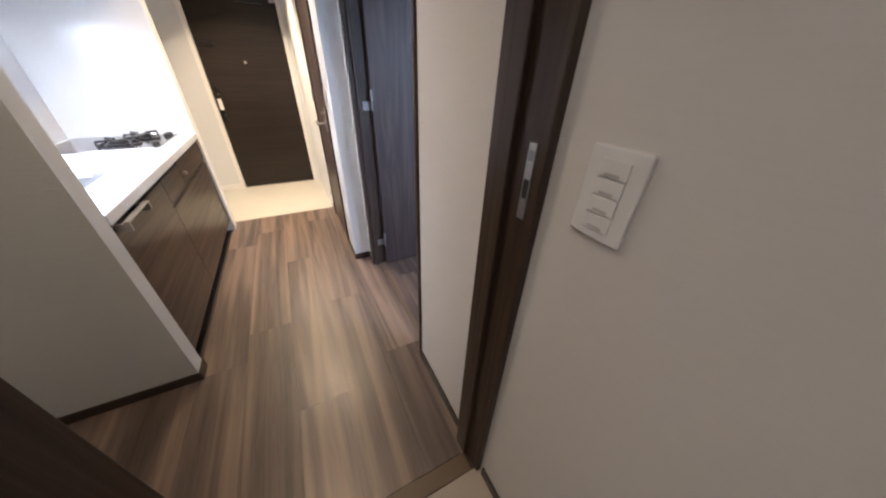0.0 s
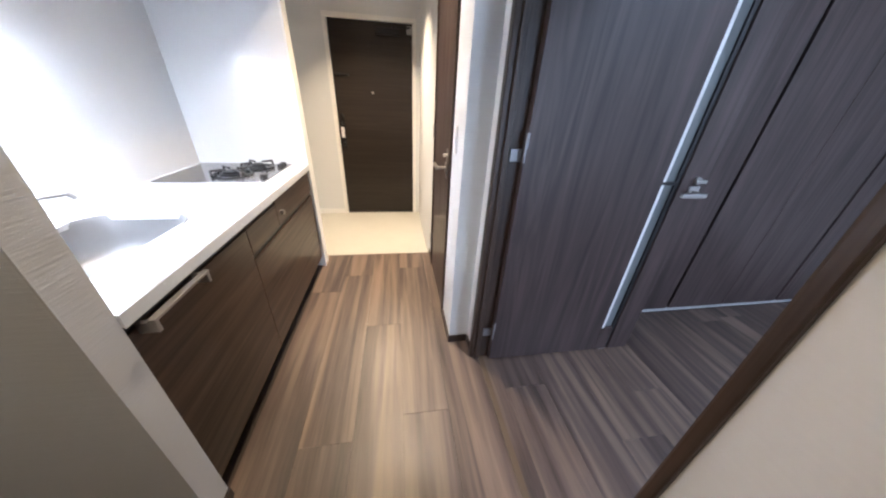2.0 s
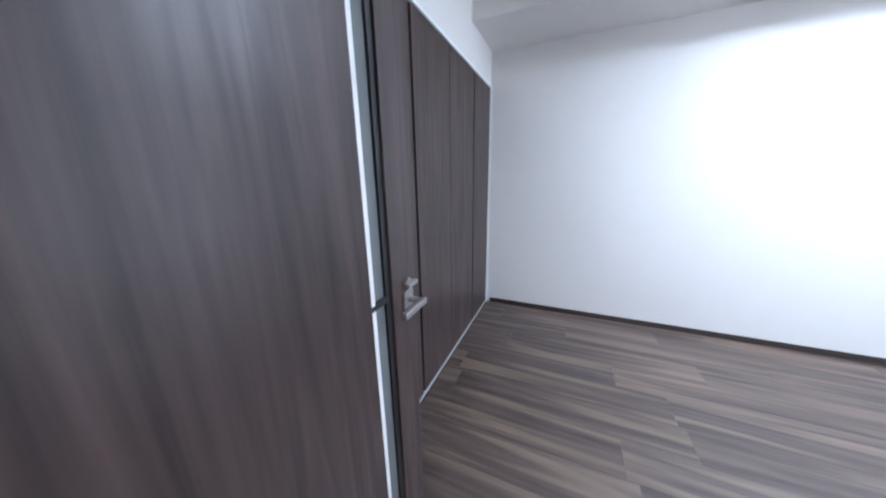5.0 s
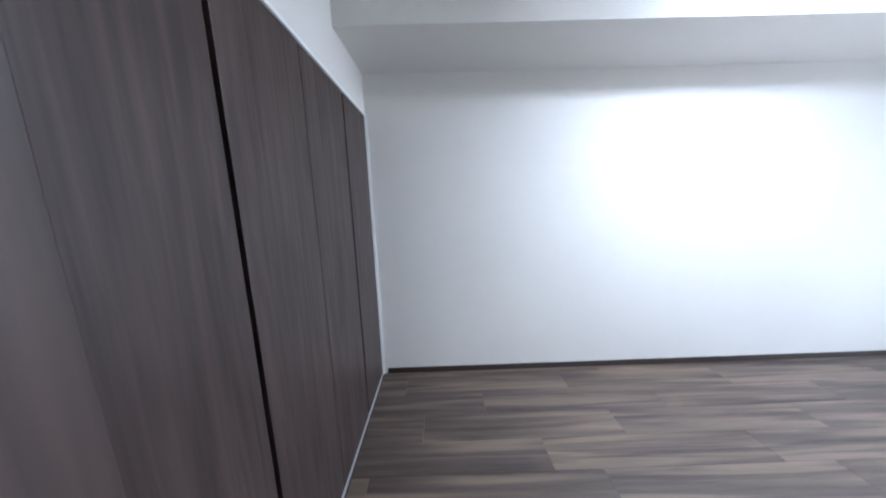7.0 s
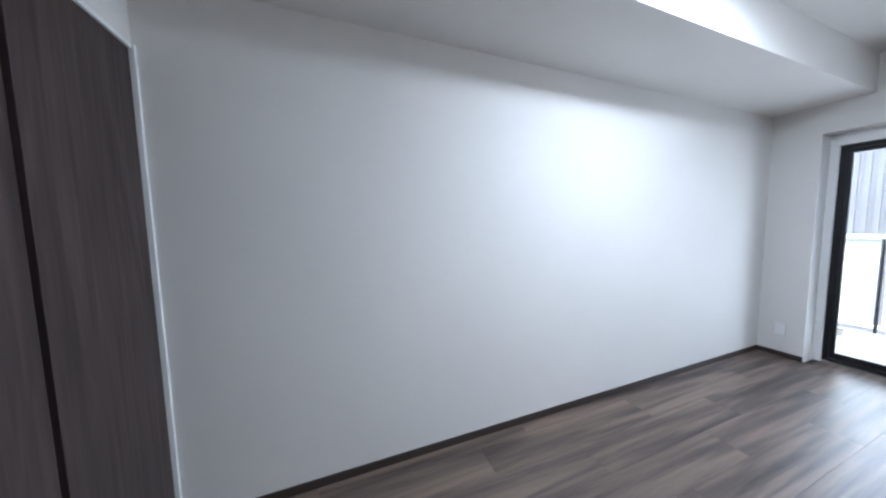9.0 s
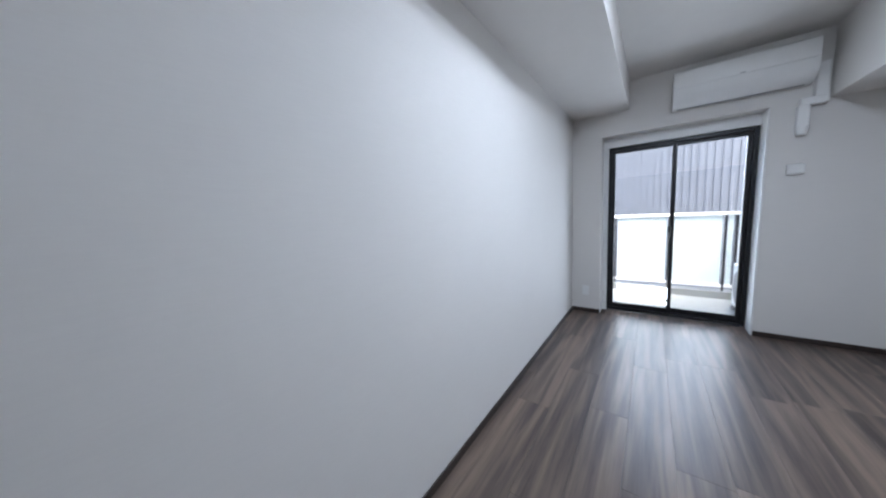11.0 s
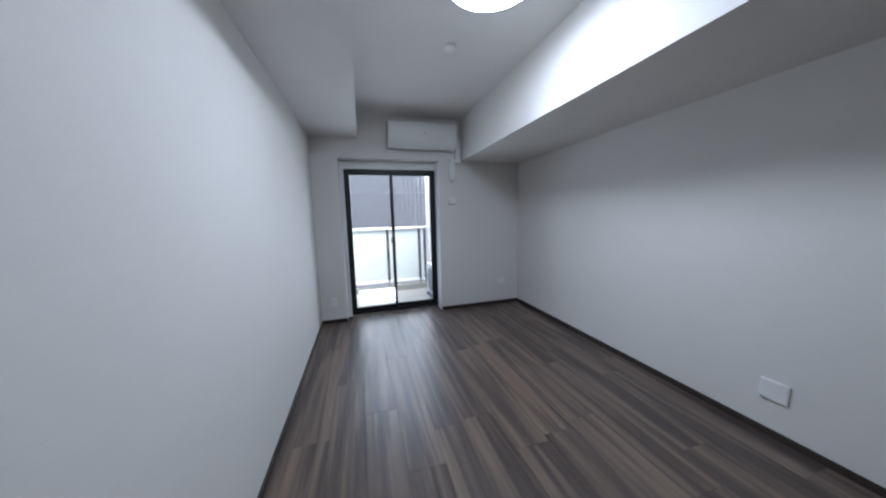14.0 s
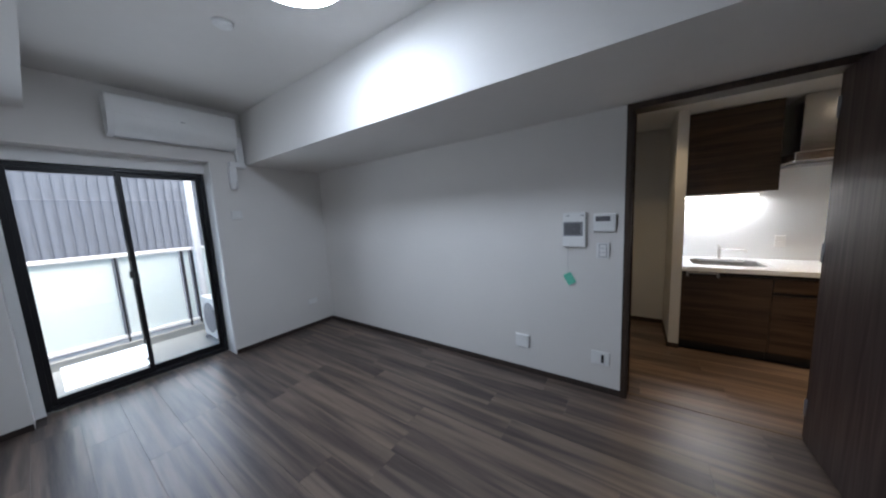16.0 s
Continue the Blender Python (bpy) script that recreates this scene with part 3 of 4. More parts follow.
# the neighbouring building's ribbed wall
bd = thing("neighbour_building", (2.0, -11.0, -9.0), "grey building with a ribbed metal wall beyond the balcony", "building")
part("wall", B(-14.0, 18.0, -11.4, -11.02, -9.0, 4.6), CLADDING, bd)
ribs = bmesh.new()
for n in range(150):
    rx = -9.0 + n * 0.155
    box(ribs, rx, rx + 0.085, -11.022, -10.995, -2.0, 4.6)
rb = part("rib", ribs, CLADDING, bd)
rb["kind"] = "stuff"
part("roof", B(-14.1, 18.1, -16.0, -10.96, 4.6, 4.75), CONCRETE, bd)
setting("ground", boxes((-300, 300, -300, 300, -9.2, -9.0)), CONCRETE, "grey paved ground far below the balcony", "ground")
# unseen slabs added round the flat against sky light, and a block below it
setting("building_shell", boxes((-1.98, -1.9, -4.7, 2.9, -0.4, 2.85), (3.2, 3.28, -4.7, 2.9, -0.4, 2.85), (-1.98, 3.28, 2.9, 2.98, -0.4, 2.85), (-1.98, 3.28, -4.70, 2.98, 2.854, 3.0), (-1.98, 3.28, -4.7, 2.98, -9.0, -0.404)),
        CONCRETE, "unseen shell added round the flat, keeping sky light out", "building")

# ---- room fixtures ----
a = thing("air_conditioner", (1.57, Y_S, 2.19), "white wall-mounted air conditioner above the window", "air conditioner")
bm = bmesh.new()
def unit_shell(bm, prof, x0, x1):
    """A shell of one profile (depth, height) between two ends, with rounded edges."""
    ends = [[bm.verts.new((x, Y_S + py, pz)) for py, pz in prof] for x in (x0, x1)]
    for i in range(len(prof)):
        j = (i + 1) % len(prof)
        bm.faces.new((ends[0][i], ends[0][j], ends[1][j], ends[1][i]))
    bm.faces.new(ends[0]), bm.faces.new(list(reversed(ends[1])))
    return bm


lower = [(0.196 - 0.135 * (1 - math.cos(a_)), 2.345 - 0.140 * math.sin(a_)) for a_ in [radians(q) for q in range(0, 91, 15)]]
unit_shell(bm, [(0.0, 2.205), (0.0, 2.515), (0.172, 2.515), (0.190, 2.505), (0.197, 2.485), (0.197, 2.352)] + lower, 1.14, 2.015)
part("casing", bm, PLASTIC, a, smooth=True)
outer = [(py + 0.0055 * math.cos(radians(q)), pz - 0.0055 * math.sin(radians(q))) for (py, pz), q in zip(lower, range(0, 91, 15))]
part("louver", unit_shell(bmesh.new(), outer[:6] + [(py - 0.003, pz + 0.002) for py, pz in reversed(lower[:6])], 1.175, 1.98), PLASTIC, a, "curved white air flap", smooth=True)
part("front_panel", B(1.143, 2.012, Y_S + 0.192, Y_S + 0.203, 2.362, 2.500, bevel=0.004), PLASTIC, a, smooth=True)
part("outlet_slot", B(1.175, 1.98, Y_S + 0.03, Y_S + 0.062, 2.2035, 2.2055), GREY, a)
part("marking", B(1.545, 1.575, Y_S + 0.2025, Y_S + 0.2038, 2.368, 2.374), GREY, a)

pc = thing("pipe_cover", (1.09, Y_S, 2.1), "white plastic pipe cover beside the air conditioner", "pipe cover")
part("duct", B(1.045, 1.115, Y_S, Y_S + 0.065, 2.09, 2.36, bevel=0.008), PLASTIC, pc)
part("elbow", B(1.04, 1.19, Y_S, Y_S + 0.07, 2.04, 2.10, bevel=0.010), PLASTIC, pc)
part("duct", B(1.13, 1.20, Y_S, Y_S + 0.065, 1.87, 2.045, bevel=0.008), PLASTIC, pc)
part("cap", rod(bmesh.new(), (1.165, Y_S + 0.034, 1.81), (1.165, Y_S + 0.034, 1.875), 0.030, r2=0.042), PLASTIC, pc, smooth=True)


def wall_plate(name, face, centre, label, category):
    """An empty thing on a wall, and the function that cuts its slabs. face: which way it looks (x, -x or y)."""
    def slab(u, v, ww, hh, d0, d1, bev):
        x, y, z = centre
        if face == "y":
            return B(x + u - ww / 2, x + u + ww / 2, y + d0, y + d1, z + v - hh / 2, z + v + hh / 2, bevel=bev)
        s = 1 if face == "x" else -1
        xs = sorted((x + s * d0, x + s * d1))
        return B(*xs, y + u - ww / 2, y + u + ww / 2, z + v - hh / 2, z + v + hh / 2, bevel=bev)
    ob = thing(name, centre, label, category)
    return ob, slab


def switch(face, centre, w_, h_, label, rows, cols=1, name="light_switch", category="light switch", thick=0.010, dark=None):
    ob, slab = wall_plate(name, face, centre, label, category)
    part("plate", slab(0, 0, w_, h_, 0, thick, 0.003), PLASTIC, ob)
    iw, ih = w_ * 0.52, h_ * 0.78
    if name == "cover_plate":
        part("face", slab(0, 0, w_ * 0.9, h_ * 0.9, thick, thick + 0.003, 0.0015), PLASTIC, ob)
        return ob
    if name == "light_switch" and face == "x":
        part("surround", slab(0, 0, iw + 0.005, ih + 0.005, thick, thick + 0.0012, 0), GREY, ob, "grey gap round the keys")
    for r in range(rows):
        for c in range(cols):
            rk = part("rocker", slab((c - (cols - 1) / 2) * iw / cols, (r - (rows - 1) / 2) * ih / rows, iw / cols - 0.002, ih / rows - 0.002, thick, thick + 0.0030, 0.0010), PLASTIC, ob)
            if dark and (r, c) in dark:
                part("socket_hole", slab((c - (cols - 1) / 2) * iw / cols, (r - (rows - 1) / 2) * ih / rows, iw / cols * 0.55, ih / rows * 0.8, thick + 0.0030, thick + 0.0040, 0), BLACK, rk)
            elif name == "light_switch":
                part("indicator", slab((c - (cols - 1) / 2) * iw / cols, (r - (rows - 1) / 2) * ih / rows - ih / rows * 0.3, iw / cols * 0.5, 0.004, thick + 0.0030, thick + 0.0036, 0), PALE_GREY, rk)
    return ob


switch("-x", (0.0, -1.574, 1.135), 0.080, 0.126, "white four-way light switch plate on the washroom wall", 4)
switch("-x", (X_T, 0.285, 1.10), 0.045, 0.12, "white light switch on the hall wall", 2)
switch("x", (X_IN, -1.065, 1.105), 0.085, 0.118, "white light switch by the room doorway", 3, 1)
switch("x", (X_IN, -1.672, 0.286), 0.122, 0.118, "blank white cover plate low on the wall", 1, 1, "cover_plate", "cover plate", thick=0.014)
switch("x", (X_IN, -1.07, 0.275), 0.125, 0.105, "white wall socket plate with a dark socket", 1, 2, "wall_socket", "socket", dark={(0, 1)})
switch("y", (0.41, Y_S, 0.35), 0.12, 0.075, "white wall socket plate on the window wall", 1, 2, "wall_socket", "socket")
switch("y", (2.785, Y_S, 0.275), 0.07, 0.115, "white wall socket plate beside the window", 2, 1, "wall_socket", "socket")
vb, slab = wall_plate("vent_cover", "y", (1.17, Y_S, 1.535), "small white box on the window wall", "wall box")
part("body", slab(0, 0, 0.105, 0.09, 0, 0.028, 0.008), PLASTIC, vb)
part("lid", slab(0, -0.005, 0.08, 0.055, 0.028, 0.034, 0.003), PLASTIC, vb)

ic, slab = wall_plate("intercom", "x", (X_IN, -1.255, 1.262), "white video intercom with a grey screen", "intercom")
part("body", slab(0, 0, 0.160, 0.260, 0, 0.026, 0.005), PLASTIC, ic)
part("screen", slab(-0.012, 0.005, 0.112, 0.088, 0.026, 0.0275, 0), SCREEN, ic, "dark grey screen")
part("bezel", slab(-0.008, 0.005, 0.135, 0.108, 0.0255, 0.0265, 0), GREY, ic)
part("button", slab(0.05, -0.085, 0.030, 0.030, 0.026, 0.029, 0.002), PLASTIC, ic)
part("button", slab(-0.05, -0.085, 0.045, 0.012, 0.026, 0.028, 0.001), PLASTIC, ic)
for u_ in (-0.045, 0.055):
    part("speaker_mark", slab(u_, 0.105, 0.026, 0.006, 0.026, 0.027, 0), GREY, ic)
wp, slab = wall_plate("water_heater_panel", "x", (X_IN, -1.057, 1.31), "white water heater control panel with a grey display", "control panel")
part("body", slab(0, 0, 0.140, 0.128, 0, 0.022, 0.004), PLASTIC, wp)
part("display", slab(-0.01, 0.028, 0.092, 0.036, 0.022, 0.0235, 0), SCREEN, wp, "dark grey display")
part("flap", slab(0, -0.035, 0.128, 0.045, 0.022, 0.025, 0.002), PLASTIC, wp)

tg = thing("card_tag", (X_IN, -1.29, 0.88), "green card hanging on a thread under the intercom", "tag")
bm = B(-0.003, 0.003, -0.030, 0.030, -0.045, 0.045, bevel=0.001)
bmesh.ops.transform(bm, matrix=Matrix.Translation((X_IN + 0.014, -1.287, 0.880)) @ pose(0, 0, 0, 28, 0, 14), verts=bm.verts)
part("card", bm, GREEN_TAG, tg)
part("thread", rod(bmesh.new(), (X_IN + 0.012, -1.300, 0.915), (X_IN + 0.014, -1.300, 1.135), 0.0009, 6), GREY, tg)

LX, LY = 1.675, -2.17
cl = thing("ceiling_lamp", (LX, LY, Z_C), "lit round white ceiling lamp", "ceiling lamp")
part("base", lathe(bmesh.new(), (LX, LY, Z_C), ((0.240, -0.080), (0.252, -0.074), (0.262, -0.058), (0.264, -0.040), (0.258, -0.030), (0.258, 0.0)), 48), PLASTIC, cl, "white plastic rim", smooth=True)
part("cover", lathe(bmesh.new(), (LX, LY, Z_C), ((0.10, -0.102), (0.18, -0.098), (0.225, -0.090), (0.246, -0.0785)), 48), LAMP_COVER, cl, "glowing milky cover", smooth=True)
sd = thing("smoke_detector", (1.665, -2.93, Z_C), "small white round detector on the ceiling", "smoke detector")
part("base", lathe(bmesh.new(), (1.665, -2.93, Z_C), ((0.045, -0.018), (0.052, -0.012), (0.052, 0.0)), 32), PLASTIC, sd, smooth=True)
part("sensor", lathe(bmesh.new(), (1.665, -2.93, Z_C), ((0.018, -0.024), (0.026, -0.022), (0.030, -0.0175)), 24), PLASTIC, sd, smooth=True)

# ---- kitchen ----
KY0, KY1, KT = -0.493, 1.048, 0.82


def cabinet(name, y0, y1, label):
    ob = thing(name, (-1.3, (y0 + y1) / 2, 0.0), label, "cabinet", "kitchen base cabinets")
    top = 0.60
    part("body", boxes((X_W, -1.022, y0 + 0.001, y1 - 0.001, 0.09, top), (-1.040, -1.0222, y0 + 0.001, y1 - 0.001, top - 0.01, 0.782)), CAB_WOOD, ob)
    part("plinth", B(X_W, -1.056, y0 + 0.001, y1 - 0.001, 0.0, 0.089), BLACK, ob, "black recessed plinth")
    return ob


s = cabinet("sink_cabinet", KY0, 0.10, "walnut-grain sink cabinet with a steel bar handle")
dr = part("door", B(-1.020, -1.001, KY0 + 0.003, 0.0985, 0.094, 0.752, bevel=0.0015), CAB_WOOD, s)
part("grip_recess", B(-1.0215, -1.008, KY0 + 0.003, 0.0985, 0.755, 0.782), BLACK, s)
hd = part("handle", B(-0.972, -0.954, -0.462, -0.238, 0.766, 0.775, bevel=0.002), CHROME, dr, "satin steel bar handle")
for hy in (-0.455, -0.245):
    part("bracket", B(-1.001, -0.956, hy - 0.006, hy + 0.006, 0.735, 0.767, bevel=0.002), CHROME, hd)
h = cabinet("hob_cabinet", 0.10, KY1, "walnut-grain drawer cabinet under the hob")
d1 = part("drawer", B(-1.020, -1.001, 0.1015, 0.418, 0.632, 0.752, bevel=0.0015), CAB_WOOD, h)
part("grip_recess", B(-1.0215, -1.008, 0.1015, 0.418, 0.755, 0.782), BLACK, h)
d2 = part("hob_front", B(-1.020, -1.001, 0.420, KY1 - 0.012, 0.632, 0.782, bevel=0.0015), CAB_WOOD, h)
part("knob", rod(bmesh.new(), (-0.984, 0.470, 0.688), (-1.001, 0.470, 0.688), 0.012), CHROME, d2, smooth=True)
d3 = part("drawer", B(-1.020, -1.001, 0.1015, KY1 - 0.012, 0.094, 0.604, bevel=0.0015), CAB_WOOD, h)
part("groove", B(-1.0215, -1.010, 0.1015, KY1 - 0.012, 0.606, 0.630), BLACK, h)

# worktop with a sink opening and a hob opening
SX0, SX1, SY0, SY1 = -1.555, -1.135, -0.42, 0.14
wt = thing("worktop", (-1.3, 0.28, KT), "white solid-surface kitchen worktop", "worktop")
bm = bmesh.new()
gx, gy = (X_W, SX0, SX1, -0.99), (KY0, SY0, SY1, KY1)
grid = [[bm.verts.new((x, y, 0.784)) for y in gy] for x in gx]
cells = [bm.faces.new((grid[i][j], grid[i + 1][j], grid[i + 1][j + 1], grid[i][j + 1])) for i in range(3) for j in range(3) if (i, j) != (1, 1)]
up = bmesh.ops.extrude_face_region(bm, geom=cells, use_keep_orig=True)
bmesh.ops.translate(bm, verts=[v for v in up["geom"] if isinstance(v, bmesh.types.BMVert)], vec=(0, 0, KT - 0.784))
part("slab", bm, WHITE_TOP, wt)
part("front_edge", B(-0.9895, -0.985, KY0, KY1, 0.780, KT - 0.001, bevel=0.0015), WHITE_TOP, wt)

sk = thing("sink", (-1.32, -0.17, 0.64), "brushed steel kitchen sink sunk in the worktop", "sink")
bm = bmesh.new()
NS = 40
rings = []
for depth, shrink in ((0.0, -0.006), (0.0012, -0.002), (-0.010, 0.003), (-0.09, 0.012), (-0.135, 0.022), (-0.160, 0.045), (-0.168, 0.085)):
    ring = []
    for i in range(NS):
        a_ = 2 * math.pi * i / NS
        cx, cy = math.cos(a_), math.sin(a_)
        ex = abs(cx) ** 0.66 * math.copysign(1, cx) * ((SX1 - SX0) / 2 - 0.008 - shrink)
        ey = abs(cy) ** 0.66 * math.copysign(1, cy) * ((SY1 - SY0) / 2 - 0.008 - shrink)
        ring.append(bm.verts.new(((SX0 + SX1) / 2 + ex, (SY0 + SY1) / 2 + ey, KT + depth)))
    rings.append(ring)
for lo, hi in zip(rings, rings[1:]):
    for i in range(NS):
        bm.faces.new((lo[i], lo[(i + 1) % NS], hi[(i + 1) % NS], hi[i]))
bm.faces.new(rings[-1])
part("basin", bm, SINK_STEEL, sk, smooth=True)
part("rim", boxes((SX0, SX0 + 0.03, SY0, SY1, KT - 0.02, KT - 0.002), (SX1 - 0.03, SX1, SY0, SY1, KT - 0.02, KT - 0.002), (SX0, SX1, SY0, SY0 + 0.03, KT - 0.02, KT - 0.002),
                  (SX0, SX1, SY1 - 0.03, SY1, KT - 0.02, KT - 0.002),
                  *[(cx, cx + 0.045, cy, cy + 0.058, KT - 0.021, KT - 0.001) for cx in (SX0, SX1 - 0.045) for cy in (SY0, SY1 - 0.058)]), WHITE_TOP, sk)
part("drain", lathe(bmesh.new(), (-1.40, -0.17, KT - 0.174), ((0.05, 0.0), (0.05, 0.004), (0.035, 0.006)), 28), CHROME, sk, smooth=True)

tp = thing("kitchen_tap", (-1.585, -0.10, KT), "chrome mixer tap behind the sink", "tap")
part("base_ring", lathe(bmesh.new(), (-1.585, -0.14, KT), ((0.027, 0.0), (0.027, 0.006), (0.021, 0.010)), 24), CHROME, tp, smooth=True)
part("body", rod(bmesh.new(), (-1.585, -0.14, KT + 0.008), (-1.585, -0.14, KT + 0.122), 0.014), CHROME, tp, smooth=True)
part("spout", sweep(bmesh.new(), [(-1.585, -0.14, KT + 0.100), (-1.535, -0.07, KT + 0.108), (-1.465, 0.025, KT + 0.108), (-1.457, 0.035, KT + 0.090)], 0.0075), CHROME, tp, smooth=True)
part("lever", sweep(bmesh.new(), [(-1.585, -0.14, KT + 0.120), (-1.585, -0.14, KT + 0.134), (-1.545, -0.160, KT + 0.146)], 0.006), CHROME, tp, smooth=True)

hb = thing("gas_hob", (-1.34, 0.76, KT), "grey two-burner gas hob in the worktop", "hob")
part("plate", B(-1.615, -1.085, 0.555, 1.015, KT + 0.0005, KT + 0.008, bevel=0.003), HOB_TOP, hb, "grey metal hob plate")
for bx, by, br in ((-1.30, 0.70, 0.060), (-1.24, 0.885, 0.050)):
    bn = part("burner", lathe(bmesh.new(), (bx, by, KT + 0.008), ((br, 0.0), (br, 0.010), (br * 0.8, 0.014), (br * 0.75, 0.024), (br * 0.5, 0.028)), 28), BLACK_METAL, hb, "black burner", smooth=True)
    for q in range(4):
        an = math.pi / 4 + q * math.pi / 2
        ca, sa = math.cos(an), math.sin(an)
        arm = sweep(bmesh.new(), [(bx + ca * (br + 0.045), by + sa * (br + 0.035), KT + 0.009), (bx + ca * (br + 0.042), by + sa * (br + 0.033), KT + 0.042), (bx + ca * 0.028, by + sa * 0.028, KT + 0.042)], 0.0062, 8)
        part("trivet_arm", arm, TRIVET, bn)
    ring = bmesh.new()
    pts = [(bx + (br + 0.035) * math.cos(2 * math.pi * i / 20), by + (br + 0.030) * math.sin(2 * math.pi * i / 20), KT + 0.014) for i in range(21)]
    part("trivet_ring", sweep(ring, pts, 0.0055, 6), TRIVET, bn)
for ky in (0.955, 0.905, 0.64):
    part("control_knob", lathe(bmesh.new(), (-1.115, ky, KT + 0.008), ((0.020, 0.0), (0.019, 0.018), (0.015, 0.022)), 24), BLACK, hb, smooth=True)

bs = thing("splashback", (X_W, 0.28, KT), "glossy white kitchen splashback panels", "splashback")
part("panel", B(X_W, X_W + 0.004, KY0, KY1, KT + 0.0, 2.24), WHITE_GLOSS, bs)
part("panel", B(X_W + 0.004, -0.995, KY1 - 0.004, KY1 + 0.001, KT + 0.0, 2.24), WHITE_GLOSS, bs)
part("edge_trim", B(-0.996, -0.984, KY1 - 0.008, KY1 + 0.002, 0.0, 2.24, bevel=0.001), WHITE_TRIM, bs)

uc = thing("wall_cabinet", (-1.4, -0.18, 1.5), "walnut-grain wall cabinet above the sink", "cabinet")
part("body", B(X_W + 0.006, -1.202, KY0 + 0.002, 0.130, 1.495, 2.245), CAB_WOOD, uc)
part("door", B(-1.200, -1.182, KY0 + 0.003, 0.130, 1.490, 2.240, bevel=0.0015), CAB_WOOD, uc)
kl = thing("under_cabinet_lamp", (-1.56, -0.17, 1.50), "lit slim white lamp under the wall cabinet", "lamp")
part("casing", B(X_W + 0.03, -1.50, -0.46, 0.10, 1.470, 1.495, bevel=0.003), PLASTIC, kl)
part("diffuser", B(X_W + 0.04, -1.51, -0.45, 0.09, 1.462, 1.471, bevel=0.002), glow("lit_kitchen_lamp", (1.0, 0.98, 0.94), 6.0), kl, "glowing diffuser")

rh = thing("range_hood", (-1.36, 0.59, 1.8), "slim grey range hood above the hob", "range hood")
part("canopy", B(X_W + 0.006, -1.005, 0.150, KY1 - 0.006, 1.705, 1.775, bevel=0.006), STEEL, rh)
part("filter", B(-1.60, -1.215, 0.22, 0.98, 1.692, 1.706, bevel=0.003), GREY, rh, "dark grey filter plate")
part("lamp_lens", rod(bmesh.new(), (-1.12, 0.86, 1.700), (-1.12, 0.86, 1.706), 0.035), BLACK, rh, "dark round hood lamp", smooth=True)
part("duct_box", B(X_W + 0.006, -1.20, 0.235, KY1 - 0.006, 1.776, 2.246, bevel=0.004), STEEL, rh)
part("control_strip", B(-1.007, -1.002, 0.50, 0.72, 1.725, 1.755), BLACK, rh)

switch("x", (X_W + 0.004, 0.30, 1.0), 0.07, 0.115, "white wall socket plate on the splashback", 2, 1, "wall_socket", "socket")

# entry: shoe cabinet, and its floor edge
sc = thing("shoe_cabinet", (-1.4, 1.75, 0.2), "brown wood-grain shoe cabinet on the entry wall", "cabinet")
part("body", B(-1.45, -1.352, 1.16, 2.30, 0.12, 2.1), SHOE_WOOD, sc)
for n in range(3):
    part("door", B(-1.350, -1.332, 1.162 + n * 0.379, 1.162 + n * 0.379 + 0.376, 0.122, 2.098, bevel=0.0015), SHOE_WOOD, sc)
tagged(part("entry_edge", B(-1.45, X_T, Y_G, Y_G + 0.035, Z_G, 0.003, bevel=0.002), ENTRY), "cream edge strip where the floor steps down", "threshold", kind="structure")

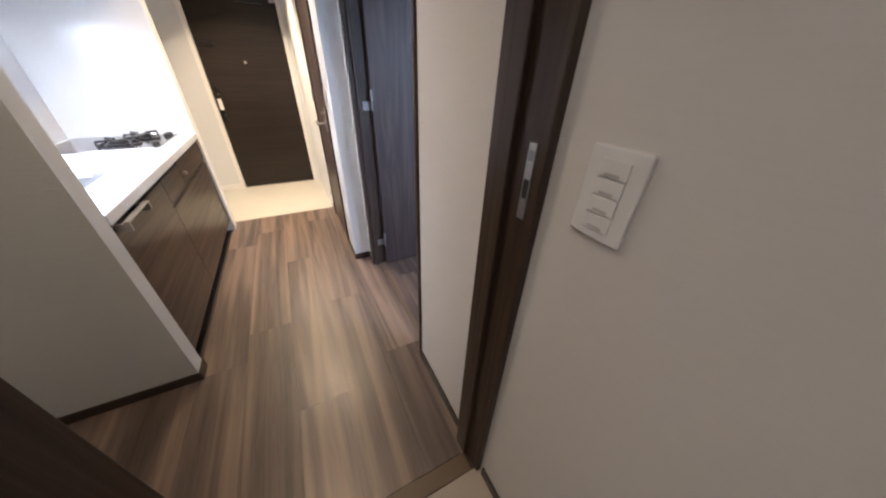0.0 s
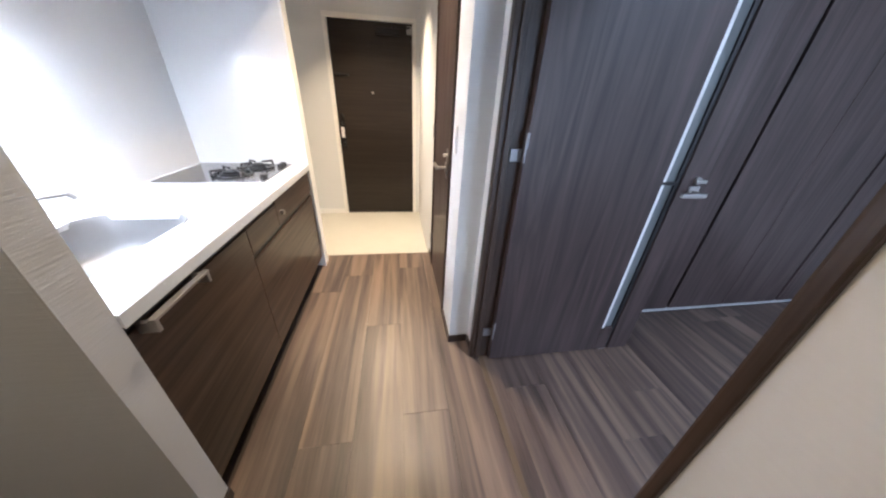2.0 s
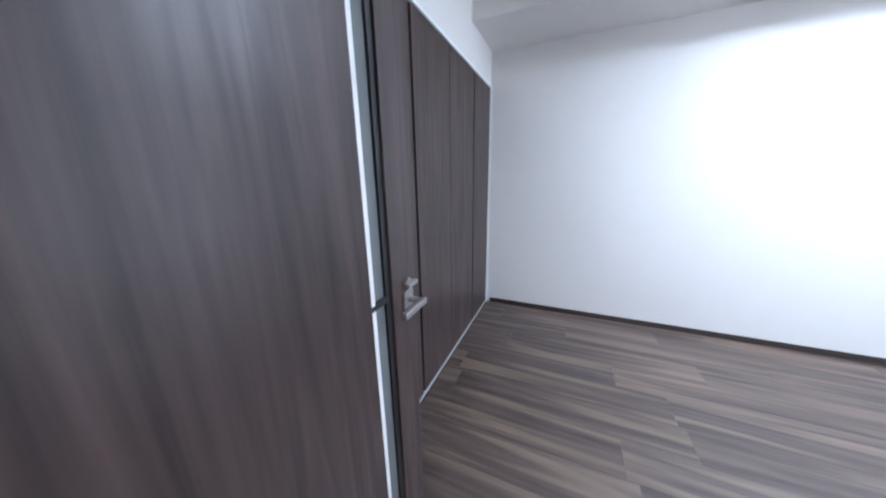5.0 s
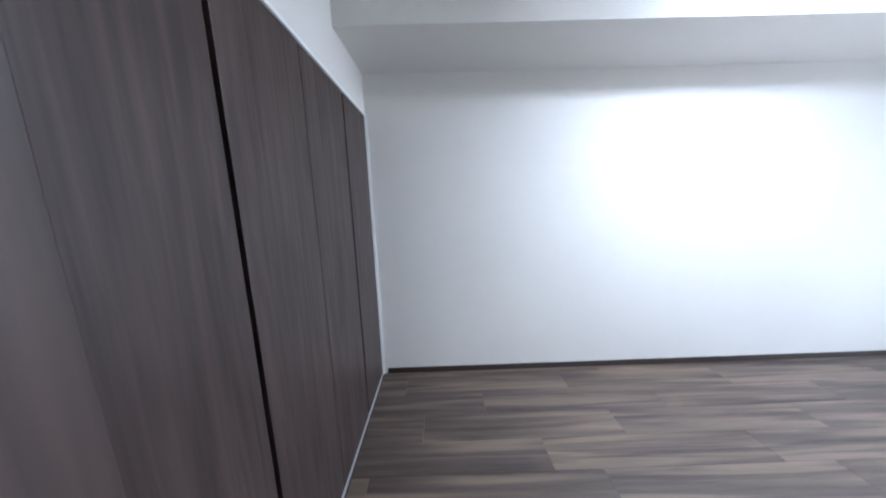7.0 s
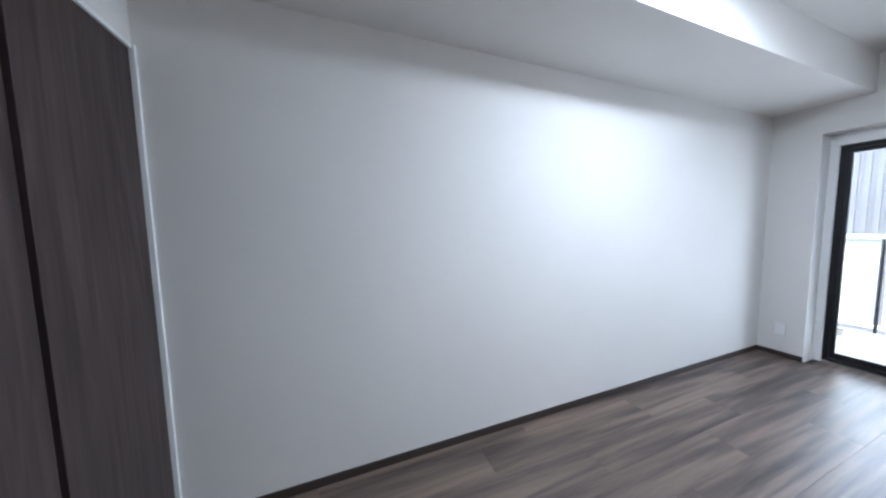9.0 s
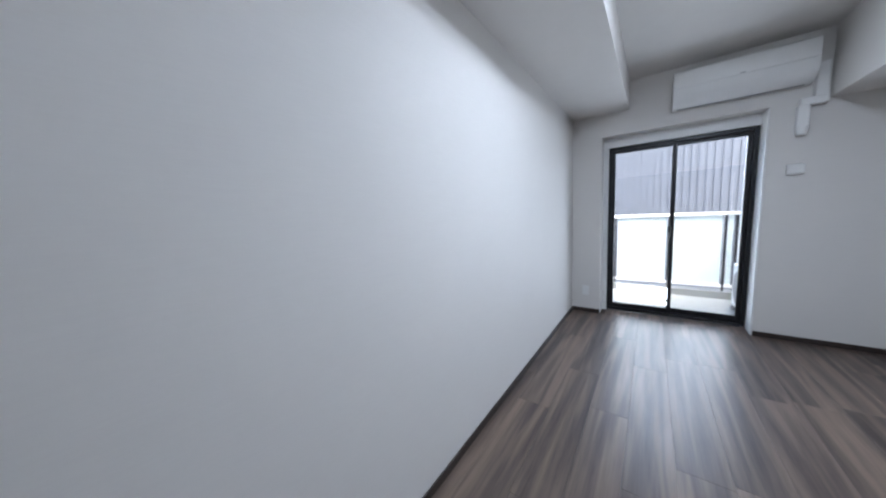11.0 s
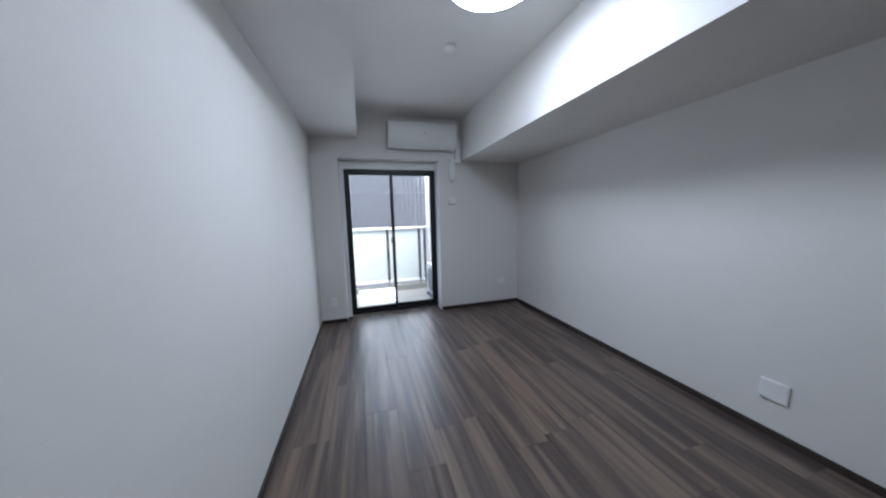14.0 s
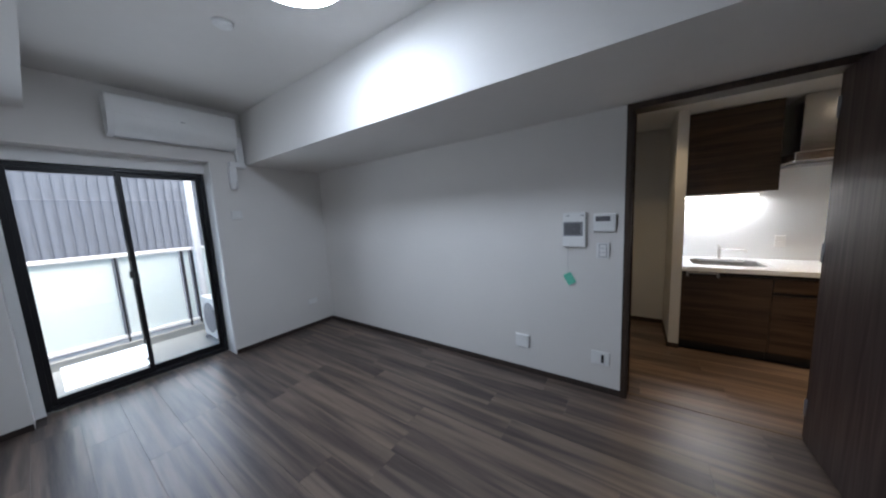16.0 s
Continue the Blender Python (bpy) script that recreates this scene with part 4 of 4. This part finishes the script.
# the last fixture is unseen, added to go with the washroom fill lamp
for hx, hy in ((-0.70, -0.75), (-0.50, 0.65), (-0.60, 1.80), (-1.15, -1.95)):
    dl = thing("downlight", (hx, hy, Z_HALL), "small assumed warm downlight in the low ceiling", "downlight", "hall downlights")
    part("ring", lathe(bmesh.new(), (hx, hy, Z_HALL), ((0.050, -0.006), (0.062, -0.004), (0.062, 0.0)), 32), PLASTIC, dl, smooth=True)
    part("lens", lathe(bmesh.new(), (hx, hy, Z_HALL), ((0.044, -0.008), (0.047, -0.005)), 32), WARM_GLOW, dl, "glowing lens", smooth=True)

# ---- floor boards: strips that run towards the window ----
floor = bpy.data.objects["floor"]
BW, BL = 0.2105, 1.24
meshes = {}


def board(x0, x1, y0, y1):
    key = (round(x1 - x0, 3), round(y1 - y0, 3))
    if key not in meshes:
        bm = bmesh.new()
        w_, l_ = (x1 - x0) / 2 - 0.0003, (y1 - y0) / 2 - 0.0004
        box(bm, -w_, w_, -l_, l_, -0.012, 0.0, bevel=0.0004, segments=1)
        data = bpy.data.meshes.new("board")
        bm.to_mesh(data)
        bm.free()
        data.materials.append(FLOOR_HALL)
        meshes[key] = data
    ob = new("board", meshes[key])
    ob.parent = floor
    ob.location = ((x0 + x1) / 2, (y0 + y1) / 2, 0.0)


def lay(x0, x1, y0, y1, seed, start, joints=()):
    """Boards between two corners. start: a long joint's x; joints: rows of a place across and the y of a cross joint there."""
    rng = random.Random(seed)
    x = start - BW * math.ceil((start - x0) / BW)
    while x < x1 - 0.004:
        a_, b_ = max(x, x0), min(x + BW, x1)
        y = y0 - rng.uniform(0.05, BL - 0.05)
        for jx, jy in joints:
            if a_ < jx < b_:
                y = jy - BL * math.ceil((jy - y0) / BL)
        while y < y1 - 0.002:
            lo, hi = max(y, y0), min(y + BL, y1)
            if b_ - a_ > 0.002 and hi > lo:
                board(a_, b_, lo, hi)
            y += BL
        x += BW


lay(0.062, X_E, Y_S, Y_N - 0.012, 3, 2.860, ((2.75, -2.45), (2.13, -2.08), (1.47, -2.04), (0.72, -1.75)))
lay(X_W, -1.008, Y_A1, -0.575, 5, -1.008)
lay(-1.008, 0.035, Y_A1 - 0.05, Y_G, 7, 0.035)
setting("floor_under_kitchen", boxes((X_W, -1.0, -0.5, 1.05, -0.012, -0.001)), BASE_WOOD, "screed under the kitchen units", "floor")
